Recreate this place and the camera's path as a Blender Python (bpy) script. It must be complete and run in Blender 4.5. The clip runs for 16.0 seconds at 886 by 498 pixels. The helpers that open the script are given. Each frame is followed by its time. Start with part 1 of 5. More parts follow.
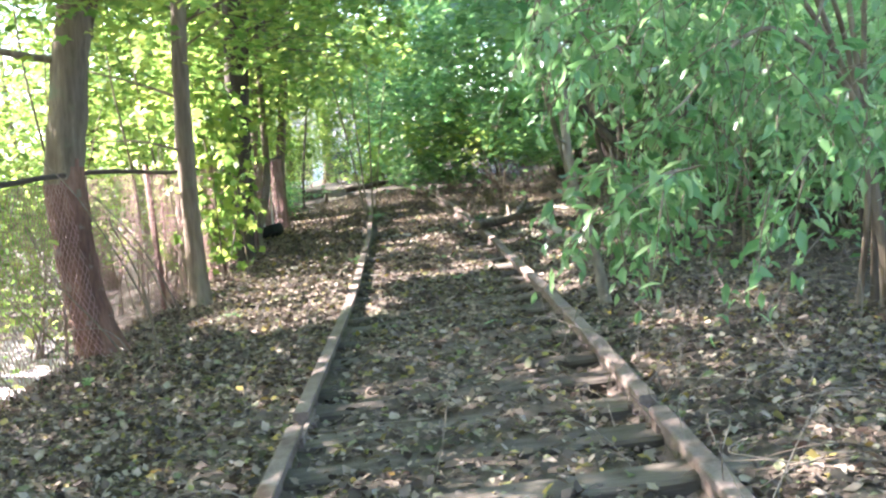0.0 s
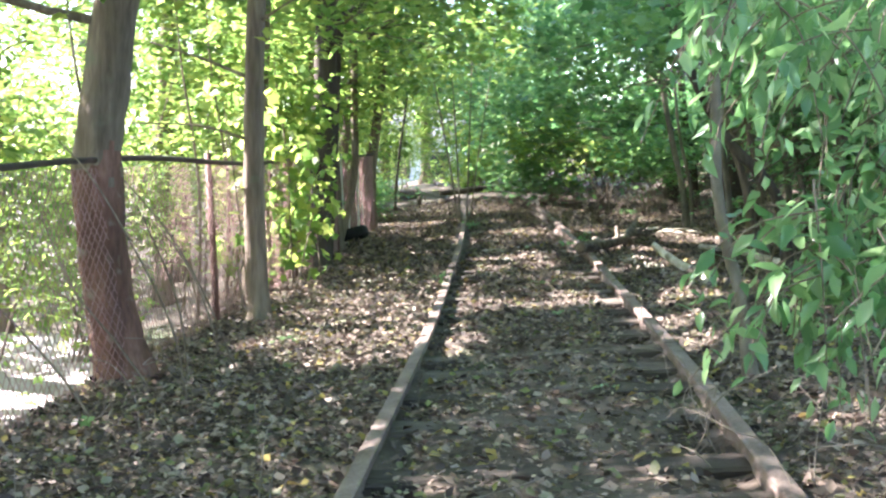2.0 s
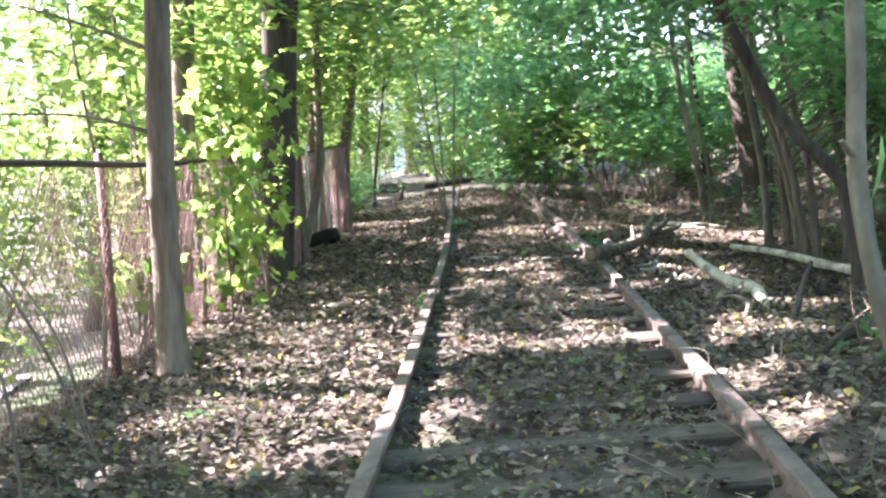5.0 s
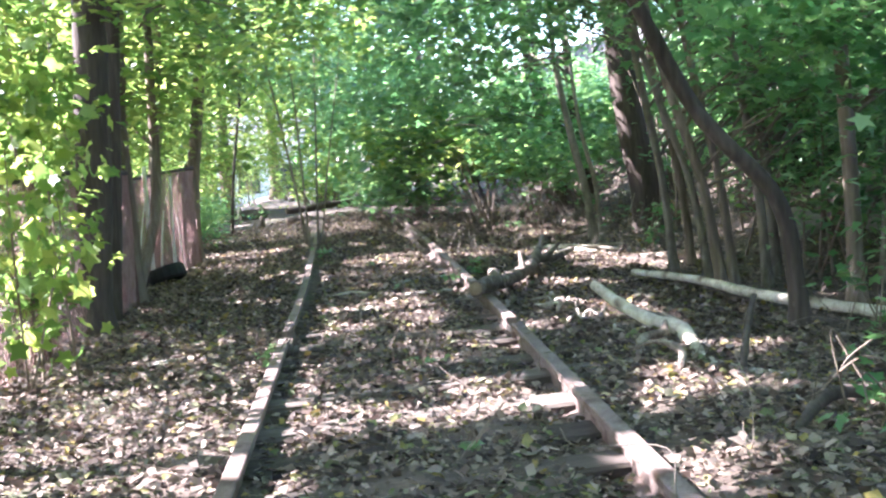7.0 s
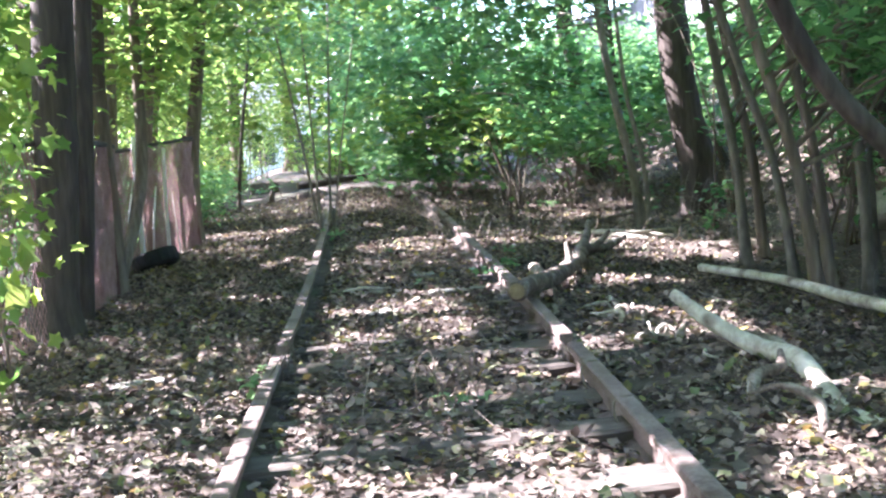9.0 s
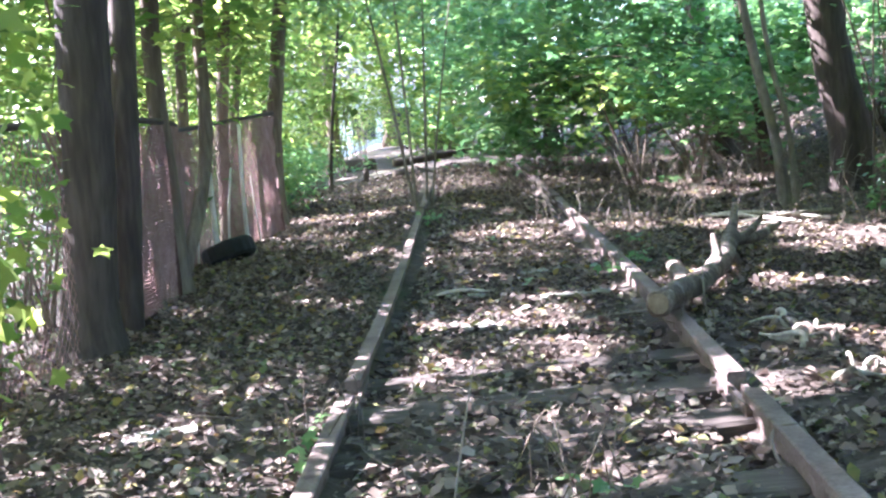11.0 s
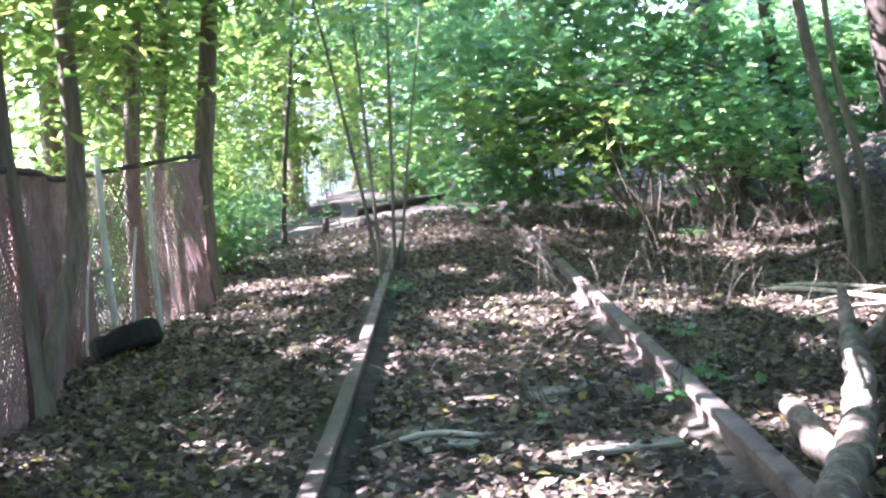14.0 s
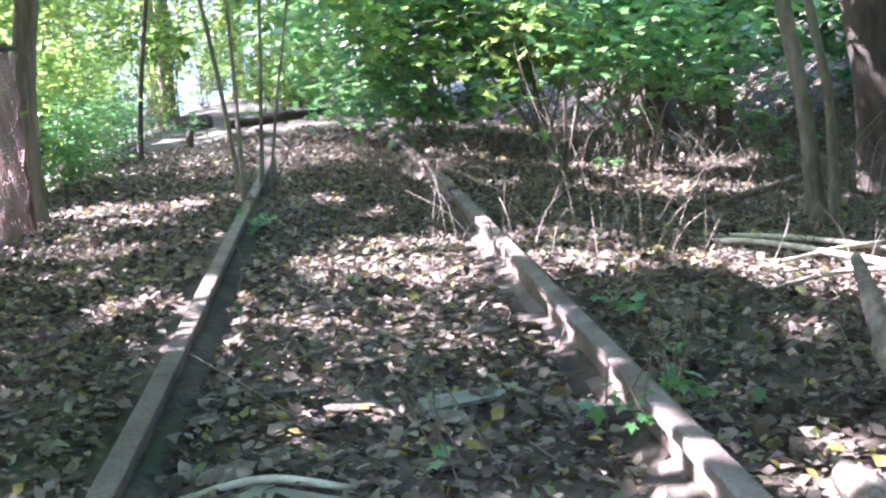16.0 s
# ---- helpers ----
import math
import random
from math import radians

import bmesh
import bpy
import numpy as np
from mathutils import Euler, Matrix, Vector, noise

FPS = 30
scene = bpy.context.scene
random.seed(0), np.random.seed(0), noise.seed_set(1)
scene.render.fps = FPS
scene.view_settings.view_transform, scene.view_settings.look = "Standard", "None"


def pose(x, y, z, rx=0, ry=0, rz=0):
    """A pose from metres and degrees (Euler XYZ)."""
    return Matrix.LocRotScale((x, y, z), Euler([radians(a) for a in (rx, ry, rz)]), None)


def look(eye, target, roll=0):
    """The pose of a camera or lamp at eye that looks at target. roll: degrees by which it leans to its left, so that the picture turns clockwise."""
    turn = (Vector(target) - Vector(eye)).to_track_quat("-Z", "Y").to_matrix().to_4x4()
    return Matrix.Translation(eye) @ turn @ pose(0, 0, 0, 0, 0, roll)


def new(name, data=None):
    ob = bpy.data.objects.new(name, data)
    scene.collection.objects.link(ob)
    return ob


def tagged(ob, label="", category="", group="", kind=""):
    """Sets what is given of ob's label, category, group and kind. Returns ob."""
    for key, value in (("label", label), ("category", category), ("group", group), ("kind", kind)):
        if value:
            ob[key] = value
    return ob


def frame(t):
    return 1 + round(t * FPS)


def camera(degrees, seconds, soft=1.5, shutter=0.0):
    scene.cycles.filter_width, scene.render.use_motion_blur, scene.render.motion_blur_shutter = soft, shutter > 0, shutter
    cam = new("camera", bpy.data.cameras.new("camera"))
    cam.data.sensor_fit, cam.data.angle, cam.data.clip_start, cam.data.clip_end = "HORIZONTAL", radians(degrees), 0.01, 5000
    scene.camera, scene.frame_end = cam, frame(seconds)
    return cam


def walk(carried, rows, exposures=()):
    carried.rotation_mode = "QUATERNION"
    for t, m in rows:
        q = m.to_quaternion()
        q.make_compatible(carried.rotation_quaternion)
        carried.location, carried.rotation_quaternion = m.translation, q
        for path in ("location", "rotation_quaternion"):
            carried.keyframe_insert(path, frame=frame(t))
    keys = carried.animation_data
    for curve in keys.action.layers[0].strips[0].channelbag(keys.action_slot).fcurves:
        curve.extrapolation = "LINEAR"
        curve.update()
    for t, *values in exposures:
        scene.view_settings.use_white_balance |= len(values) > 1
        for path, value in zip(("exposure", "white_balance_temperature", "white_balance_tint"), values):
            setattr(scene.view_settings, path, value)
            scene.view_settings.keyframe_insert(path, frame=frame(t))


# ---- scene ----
# ---- camera and its walk ----
cam = camera(42.35, 16.0, soft=2.4)
PATH = [
    (0, -0.063, 0.063, 1.132, 84.91, 4.00, -0.37),
    (0.5, -0.033, 0.367, 1.173, 85.08, 0.74, -1.74),
    (1, -0.100, 0.853, 1.156, 85.11, 1.67, 1.07),
    (1.5, -0.103, 1.231, 1.116, 84.77, 2.26, 1.23),
    (2, -0.112, 1.664, 1.154, 85.27, -0.04, 4.67),
    (2.5, -0.202, 2.108, 1.167, 87.66, -1.33, 5.60),
    (3, -0.213, 2.469, 1.112, 89.33, -1.15, 5.64),
    (3.2, -0.213, 2.643, 1.119, 87.76, 1.45, 5.73),
    (5.3, -0.201, 4.289, 1.178, 84.62, 1.60, 3.50),
    (5.5, -0.176, 4.460, 1.173, 85.35, 2.36, 2.06),
    (6, -0.094, 4.907, 1.180, 86.24, 2.14, -3.63),
    (6.5, -0.100, 5.344, 1.152, 87.08, 0.27, -3.15),
    (7, -0.189, 5.760, 1.104, 85.58, 2.59, -2.39),
    (7.5, -0.183, 6.244, 1.125, 85.97, 0.28, 1.45),
    (8, -0.233, 6.623, 1.136, 85.71, 2.87, 1.21),
    (8.2, -0.251, 6.784, 1.117, 85.30, 3.09, -0.62),
    (10.3, -0.152, 8.394, 1.106, 83.74, 1.63, -1.44),
    (10.5, -0.184, 8.567, 1.096, 84.32, 1.51, 0.71),
    (11, -0.242, 8.974, 1.088, 83.07, 3.30, 3.68),
    (11.5, -0.207, 9.427, 1.087, 84.44, 2.29, 4.43),
    (12, -0.239, 9.880, 1.038, 84.43, 2.66, 3.53),
    (12.5, -0.296, 10.329, 1.047, 83.26, 2.62, 1.25),
    (13, -0.266, 10.852, 1.056, 85.01, 2.51, 2.17),
    (13.5, -0.306, 11.230, 1.021, 84.96, 2.41, 2.45),
    (14, -0.375, 11.595, 1.093, 84.93, 3.65, 2.36),
    (14.5, -0.370, 12.043, 1.070, 86.93, 1.91, 1.95),
    (15, -0.400, 12.377, 1.063, 86.67, 2.32, 2.39),
    (15.5, -0.429, 12.836, 1.079, 85.60, 2.58, 0.64),
    (16, -0.347, 13.274, 1.019, 80.51, 1.43, -3.02),
]
EXPOSURE = 3.64
walk(cam, [(t, pose(*p)) for t, *p in PATH], [(0.0, EXPOSURE - 0.08, 6050, 18), (1.5, EXPOSURE - 0.15, 5950, 19), (3.0, EXPOSURE - 0.36, 5850, 14), (6.3, EXPOSURE + 0.06, 5650, 27), (8.0, EXPOSURE - 0.08, 5500, 24), (11.0, EXPOSURE + 0.08, 5350, 29), (13.0, EXPOSURE + 0.12, 5350, 30), (15.0, EXPOSURE + 0.08, 5300, 31), (16.0, EXPOSURE + 0.28, 5300, 29)])

# ---- light ----
SUN = Vector((-0.74, 0.20, 0.64)).normalized()
world = bpy.data.worlds.new("sky")
scene.world = world
world.use_nodes = True
wn = world.node_tree
sky = wn.nodes.new("ShaderNodeTexSky")
sky.sky_type, sky.sun_disc = "NISHITA", False
sky.sun_elevation = math.asin(SUN.z)
sky.sun_rotation = math.atan2(SUN.x, SUN.y)
wn.links.new(sky.outputs[0], wn.nodes["Background"].inputs[0])
wn.nodes["Background"].inputs[1].default_value = 0.142
sun = new("sun", bpy.data.lights.new("sun", "SUN"))
sun.data.energy, sun.data.angle, sun.data.color = 5.0, radians(0.6), (1.0, 0.93, 0.84)
sun.matrix_world = look(SUN * 60, (0, 0, 0))

# ---- materials ----


def material(name, stops, scale=6.0, rough=0.85, metal=0.0, bump=0.3, fine=60.0, stretch=(1, 1, 1), island=0.0,
             translucent=0.0, spec=0.3, stain=None, objectwise=False):
    """Noise-driven colour ramp with coarse and fine variation and relief."""
    m = bpy.data.materials.new(name)
    m.use_nodes = True
    nt = m.node_tree
    n, link = nt.nodes, nt.links.new
    b = n["Principled BSDF"]
    b.inputs["Roughness"].default_value, b.inputs["Metallic"].default_value = rough, metal
    b.inputs["Specular IOR Level"].default_value = spec
    tc = n.new("ShaderNodeTexCoord")
    mp = n.new("ShaderNodeMapping")
    mp.inputs["Scale"].default_value = stretch
    link(tc.outputs["Object"], mp.inputs[0])
    big = n.new("ShaderNodeTexNoise")
    big.inputs["Scale"].default_value, big.inputs["Detail"].default_value = scale, 5
    link(mp.outputs[0], big.inputs[0])
    small = n.new("ShaderNodeTexNoise")
    small.inputs["Scale"].default_value, small.inputs["Detail"].default_value = fine, 4
    link(mp.outputs[0], small.inputs[0])
    mix = n.new("ShaderNodeMix")
    mix.inputs[0].default_value = 0.4
    link(big.outputs[0], mix.inputs[2])
    link(small.outputs[0], mix.inputs[3])
    value = mix.outputs[0]
    if island:
        if objectwise:
            g = n.new("ShaderNodeObjectInfo")
            rnd = g.outputs["Random"]
        else:
            g = n.new("ShaderNodeNewGeometry")
            rnd = g.outputs["Random Per Island"]
        mi = n.new("ShaderNodeMix")
        mi.inputs[0].default_value = island
        link(value, mi.inputs[2])
        link(rnd, mi.inputs[3])
        value = mi.outputs[0]
    ramp = n.new("ShaderNodeValToRGB")
    el = ramp.color_ramp.elements
    for k, (p, c) in enumerate(stops):
        e = el[k] if k < 2 else el.new(p)
        e.position, e.color = p, (*c, 1)
    link(value, ramp.inputs[0])
    colour = ramp.outputs[0]
    if stain:
        st = n.new("ShaderNodeTexNoise")
        st.inputs["Scale"].default_value, st.inputs["Detail"].default_value = stain[1], 6
        link(tc.outputs["Object"], st.inputs[0])
        sr = n.new("ShaderNodeMapRange")
        sr.inputs[1].default_value, sr.inputs[2].default_value = stain[2], stain[2] + 0.12
        link(st.outputs[0], sr.inputs[0])
        sm = n.new("ShaderNodeMix")
        sm.data_type = "RGBA"
        link(sr.outputs[0], sm.inputs[0])
        link(colour, sm.inputs[6])
        sm.inputs[7].default_value = (*stain[0], 1)
        colour = sm.outputs[2]
    link(colour, b.inputs["Base Color"])
    if bump:
        bp = n.new("ShaderNodeBump")
        bp.inputs["Strength"].default_value, bp.inputs["Distance"].default_value = bump, 0.02
        link(mix.outputs[0], bp.inputs["Height"])
        link(bp.outputs[0], b.inputs["Normal"])
    if translucent:
        tr = n.new("ShaderNodeBsdfTranslucent")
        hs = n.new("ShaderNodeHueSaturation")
        hs.inputs["Hue"].default_value, hs.inputs["Saturation"].default_value, hs.inputs["Value"].default_value = 0.482, 0.92, 2.0
        link(colour, hs.inputs["Color"])
        link(hs.outputs[0], tr.inputs[0])
        ms = n.new("ShaderNodeMixShader")
        ms.inputs[0].default_value = translucent
        link(b.outputs[0], ms.inputs[1])
        link(tr.outputs[0], ms.inputs[2])
        link(ms.outputs[0], n["Material Output"].inputs[0])
    return m


LEAF_SUNNY = material("leaf_sunny", [(0.15, (0.055, 0.125, 0.02)), (0.5, (0.105, 0.19, 0.03)), (0.85, (0.19, 0.25, 0.045))], 3, 0.42, bump=0, island=0.8, translucent=0.62, spec=0.4)
LEAF_GREEN = material("leaf_green", [(0.15, (0.038, 0.115, 0.034)), (0.5, (0.068, 0.175, 0.05)), (0.88, (0.135, 0.24, 0.065))], 3, 0.34, bump=0, island=0.75, translucent=0.52, spec=0.6)
LEAF_COOL = material("leaf_cool", [(0.1, (0.052, 0.14, 0.045)), (0.5, (0.10, 0.215, 0.07)), (0.9, (0.20, 0.30, 0.13)), (0.96, (0.25, 0.24, 0.03))], 3, 0.33, bump=0, island=0.8, translucent=0.5, spec=0.7)
LITTER = material("leaf_litter", [(0.05, (0.028, 0.020, 0.016)), (0.35, (0.088, 0.064, 0.048)), (0.6, (0.168, 0.124, 0.093)), (0.8, (0.29, 0.232, 0.182)), (0.88, (0.10, 0.12, 0.045)), (0.96, (0.30, 0.21, 0.055))], 30, 0.75, bump=0.1, island=0.9, translucent=0.12)
SOIL = material("soil", [(0.3, (0.032, 0.024, 0.018)), (0.5, (0.075, 0.056, 0.042)), (0.7, (0.145, 0.112, 0.085))], 5, 0.95, bump=0.9, fine=45, stain=((0.05, 0.06, 0.025), 0.8, 0.56))
BARK = material("bark_brown", [(0.3, (0.06, 0.043, 0.031)), (0.5, (0.15, 0.113, 0.082)), (0.72, (0.30, 0.24, 0.18))], 5, 0.9, bump=1.0, fine=34, stretch=(1, 1, 0.13), stain=((0.13, 0.15, 0.09), 3.0, 0.60))
BARK_RUST = material("bark_rust_stained", [(0.3, (0.05, 0.026, 0.02)), (0.5, (0.135, 0.065, 0.048)), (0.72, (0.26, 0.145, 0.11))], 6, 0.9, bump=1.0, fine=34, stretch=(1, 1, 0.25), stain=((0.20, 0.16, 0.13), 7.0, 0.6))
BARK_DARK = material("bark_dark", [(0.3, (0.025, 0.018, 0.015)), (0.5, (0.065, 0.048, 0.038)), (0.72, (0.13, 0.10, 0.08))], 5, 0.92, bump=1.0, fine=30, stretch=(1, 1, 0.14))
BARK_SMOOTH = material("bark_smooth_grey", [(0.3, (0.08, 0.066, 0.05)), (0.5, (0.15, 0.125, 0.095)), (0.72, (0.25, 0.215, 0.165))], 7, 0.85, bump=0.4, fine=26, stretch=(1, 1, 0.5), stain=((0.14, 0.16, 0.08), 4.0, 0.58))
TWIG = material("twig_grey", [(0.3, (0.085, 0.064, 0.047)), (0.7, (0.235, 0.195, 0.155))], 9, 0.9, bump=0.2, island=0.5)
DEADWOOD = material("deadwood_pale", [(0.3, (0.16, 0.13, 0.10)), (0.5, (0.42, 0.37, 0.29)), (0.7, (0.62, 0.57, 0.47))], 6, 0.85, bump=0.6, fine=40, stretch=(1, 1, 1), stain=((0.12, 0.09, 0.065), 5.0, 0.57))
LOGBARK = material("log_bark", [(0.3, (0.045, 0.032, 0.025)), (0.5, (0.13, 0.098, 0.075)), (0.7, (0.29, 0.24, 0.19))], 9, 0.9, bump=1.0, fine=55, stain=((0.30, 0.255, 0.205), 11.0, 0.58))
CUTWOOD = material("cut_wood", [(0.3, (0.10, 0.075, 0.045)), (0.7, (0.26, 0.20, 0.125))], 14, 0.9, bump=0.3)
RAIL = material("rusty_rail", [(0.3, (0.075, 0.05, 0.04)), (0.5, (0.155, 0.115, 0.096)), (0.72, (0.26, 0.205, 0.178))], 4, 0.75, 0.15, bump=0.35, fine=70, stain=((0.075, 0.045, 0.032), 6.0, 0.58))
TIE = material("tie_wood", [(0.3, (0.028, 0.021, 0.017)), (0.5, (0.068, 0.053, 0.042)), (0.72, (0.14, 0.115, 0.092))], 6, 0.95, bump=1.0, fine=50, stretch=(0.25, 2.2, 2.2), island=0.25, objectwise=True)
STEEL = material("rusty_wire", [(0.3, (0.09, 0.045, 0.036)), (0.7, (0.21, 0.115, 0.095))], 9, 0.7, 0.3, bump=0)
MESHRUST = material("rust_red_mesh", [(0.3, (0.17, 0.085, 0.076)), (0.7, (0.34, 0.215, 0.195))], 9, 0.8, 0.1, bump=0)
PIPE = material("dark_pipe", [(0.3, (0.028, 0.022, 0.02)), (0.7, (0.10, 0.07, 0.06))], 9, 0.7, 0.3, bump=0.1)
RUBBER = material("black_rubber", [(0.3, (0.008, 0.008, 0.008)), (0.7, (0.022, 0.021, 0.020))], 8, 0.8, bump=0.2)
PALEPOLE = material("pale_pole", [(0.3, (0.42, 0.38, 0.33)), (0.7, (0.72, 0.68, 0.61))], 5, 0.75, bump=0.3, stain=((0.2, 0.16, 0.13), 6, 0.58))
OLDBOARD = material("weathered_board", [(0.3, (0.10, 0.09, 0.085)), (0.5, (0.19, 0.175, 0.165)), (0.7, (0.29, 0.27, 0.255))], 4, 0.9, bump=0.5, fine=50, stretch=(3, 3, 0.3), island=0.35, objectwise=True)
STONE = material("stone", [(0.3, (0.16, 0.14, 0.11)), (0.7, (0.36, 0.33, 0.27))], 4, 0.9, bump=0.7)
WHITEWALL = material("white_siding", [(0.3, (0.66, 0.65, 0.62)), (0.7, (0.8, 0.79, 0.77))], 2, 0.6, bump=0.1)
ROOF = material("grey_roof", [(0.3, (0.09, 0.09, 0.10)), (0.7, (0.17, 0.165, 0.165))], 5, 0.9, bump=0.4)
GLASS = material("window_dark", [(0.3, (0.02, 0.025, 0.03)), (0.7, (0.04, 0.045, 0.05))], 2, 0.08, bump=0, spec=0.6)
ASPHALT = material("pale_pavement", [(0.3, (0.20, 0.165, 0.158)), (0.7, (0.33, 0.28, 0.268))], 2.5, 0.9, bump=0.3, fine=80)
CUTBOARD = material("pale_board", [(0.3, (0.13, 0.125, 0.095)), (0.7, (0.30, 0.285, 0.23))], 6, 0.9, bump=0.4, stretch=(0.4, 3, 3))

# ---- shapes ----
rng = np.random.default_rng(7)


def mesh_object(name, verts, faces, mat, parent=None, label="", smooth=False, mats=None, slots=None):
    me = bpy.data.meshes.new(name)
    me.from_pydata([tuple(v) for v in verts], [], [tuple(f) for f in faces])
    for mm in (mats or [mat]):
        me.materials.append(mm)
    if slots is not None:
        me.polygons.foreach_set("material_index", np.asarray(slots, dtype=np.int32))
    if smooth:
        me.polygons.foreach_set("use_smooth", np.ones(len(me.polygons), dtype=bool))
    me.update()
    ob = new(name, me)
    ob.parent = parent
    if label:
        tagged(ob, label)
    return ob


def thing(name, at, label, category, group="", kind=""):
    e = new(name)
    e.location = at
    e.empty_display_size = 0.1
    bpy.context.view_layer.update()
    return tagged(e, label, category, group, kind)


def local(parent, pts):
    return np.asarray(pts, dtype=float) - np.asarray(parent.location)


class Shape:
    """Gathers tubes and boxes into one list of vertices and faces."""

    def __init__(self):
        self.v, self.f = [], []

    def add(self, v, f):
        o = len(self.v)
        self.v.extend(v)
        self.f.extend([tuple(i + o for i in q) for q in f])
        return self

    def tube(self, pts, radii, sides=8, rough=0.0, caps=True):
        pts = [Vector(p) for p in pts]
        n = len(pts)
        v, f = [], []
        up = Vector((0.31, 0.2, 0.93))
        for i, p in enumerate(pts):
            d = (pts[min(i + 1, n - 1)] - pts[max(i - 1, 0)]).normalized()
            a = d.cross(up)
            if a.length < 0.2:
                a = d.cross(Vector((1, 0, 0)))
            a.normalize()
            b = d.cross(a)
            for k in range(sides):
                w = 2 * math.pi * k / sides
                r = radii[i]
                q = a * math.cos(w) + b * math.sin(w)
                if rough:
                    c = p + q * r
                    r *= 1 + rough * noise.noise(Vector((c.x * 14, c.y * 14, c.z * 4))) + 0.6 * rough * noise.noise(Vector((c.x * 40, c.y * 40, c.z * 9)))
                v.append(p + q * r)
        for i in range(n - 1):
            for k in range(sides):
                k2 = (k + 1) % sides
                f.append((i * sides + k, i * sides + k2, (i + 1) * sides + k2, (i + 1) * sides + k))
        if caps:
            f.append(tuple(range(sides - 1, -1, -1)))
            f.append(tuple((n - 1) * sides + k for k in range(sides)))
        return self.add(v, f)

    def box(self, c, s, m=None):
        v = [Vector((x * s[0] / 2, y * s[1] / 2, z * s[2] / 2)) for x in (-1, 1) for y in (-1, 1) for z in (-1, 1)]
        v = [(m @ q if m else q) + Vector(c) for q in v]
        return self.add(v, [(0, 1, 3, 2), (4, 6, 7, 5), (0, 4, 5, 1), (2, 3, 7, 6), (0, 2, 6, 4), (1, 5, 7, 3)])

    def put(self, name, mat, parent=None, label="", smooth=True):
        v = local(parent, self.v) if parent else self.v
        return mesh_object(name, v, self.f, mat, parent, label, smooth)


def smooth_path(pts, n):
    """Catmull-Rom through points with a radius as fourth value."""
    p = np.asarray(pts, dtype=float)
    p = np.vstack([2 * p[0] - p[1], p, 2 * p[-1] - p[-2]])
    out = []
    for i in range(1, len(p) - 2):
        for t in np.linspace(0, 1, n, endpoint=False):
            a, b, c, d = p[i - 1], p[i], p[i + 1], p[i + 2]
            out.append(0.5 * (2 * b + (c - a) * t + (2 * a - 5 * b + 4 * c - d) * t * t + (3 * b - a - 3 * c + d) * t ** 3))
    out.append(p[-2])
    out = np.array(out)
    return out[:, :3], np.maximum(out[:, 3], 0.002)


# ---- ground form ----


def centre(y):
    """x of the track's centre line, which bends to the left."""
    y = np.asarray(y, dtype=float)
    u = (np.minimum(y, 34.0) - 10) / 10
    return -0.117 - 0.289 * u - 0.1416 * u * u + 0.0187 * u ** 3 - 0.074 * np.maximum(y - 34, 0)


def sstep(a, b, x):
    t = np.clip((x - a) / (b - a), 0, 1)
    return t * t * (3 - 2 * t)


def rise(y):
    return 0.0226 * ((np.clip(y, -5, 40) - 10) / 10) ** 2


def ground_z(x, y):
    x, y = np.asarray(x, dtype=float), np.asarray(y, dtype=float)
    u = x - centre(y)
    z = rise(y) + np.clip(u, -1.3, 1.3) * 0.061 - 0.095 - 0.035 * np.exp(-((abs(u) - 0.64) / 0.10) ** 2) + 0.03 * np.exp(-((u + 0.98) / 0.2) ** 2)
    z = z - 0.02 * np.exp(-((u - 0.66) / 0.09) ** 2) + 0.26 * np.exp(-((x + 1.4) / 1.6) ** 2 - ((y - 29.0) / 2.4) ** 2)
    z = z + 0.035 * sstep(0.84, 1.1, u) * (1 - sstep(11.0, 14.0, y)) - 0.05 * np.clip(-1.3 - u, 0, 4.2)
    steep = 1 - sstep(13.0, 17.0, y)
    z = z - (1 - steep) * 0.75 * sstep(2.5, 5.5, -u) - steep * 0.62 * sstep(2.62, 3.6, -u)
    return z - 0.03 * sstep(1.3, 2.5, u) + 2.0 * sstep(3.4, 7.6, u)


def gz(x, y):
    return float(ground_z(x, y))


def on_track(u, y, dz=0.0):
    """A point u metres beside the centre line, at rail-top height."""
    s = float((centre(y + 0.05) - centre(y - 0.05)) / 0.1)
    k = 1 / math.sqrt(1 + s * s)
    return Vector((float(centre(y)) + u * k, y - u * s * k, float(rise(y)) + 0.061 * u + dz))


# ---- leaves ----
OVAL = (np.array([(0, 0, 0), (-0.22, 0.36, 0.07), (0.22, 0.36, 0.07), (0, 0.5, 0), (-0.15, 0.70, 0.03), (0.15, 0.70, 0.03), (0, 1, -0.10)], dtype=float),
        np.array([(0, 3, 1), (0, 2, 3), (1, 3, 4), (2, 5, 3), (4, 3, 6), (5, 6, 3)]))
MAPLE = (np.array([(0, 0.08, 0), (0.30, 0.0, 0.03), (0.26, 0.26, 0.03), (0.56, 0.52, -0.04), (0.24, 0.62, 0.04), (0, 1.0, -0.08), (-0.24, 0.62, 0.04), (-0.56, 0.52, -0.04), (-0.26, 0.26, 0.03), (-0.30, 0.0, 0.03), (0, 0.45, 0.0)], dtype=float),
         np.array([(10, 0, 1), (10, 1, 2), (10, 2, 3), (10, 3, 4), (10, 4, 5), (10, 5, 6), (10, 6, 7), (10, 7, 8), (10, 8, 9), (10, 9, 0)]))
SIMPLE = (np.array([(0, 0, 0), (-0.3, 0.48, 0.06), (0.3, 0.48, 0.06), (0, 1, -0.05)], dtype=float), np.array([(0, 2, 1), (1, 2, 3)]))

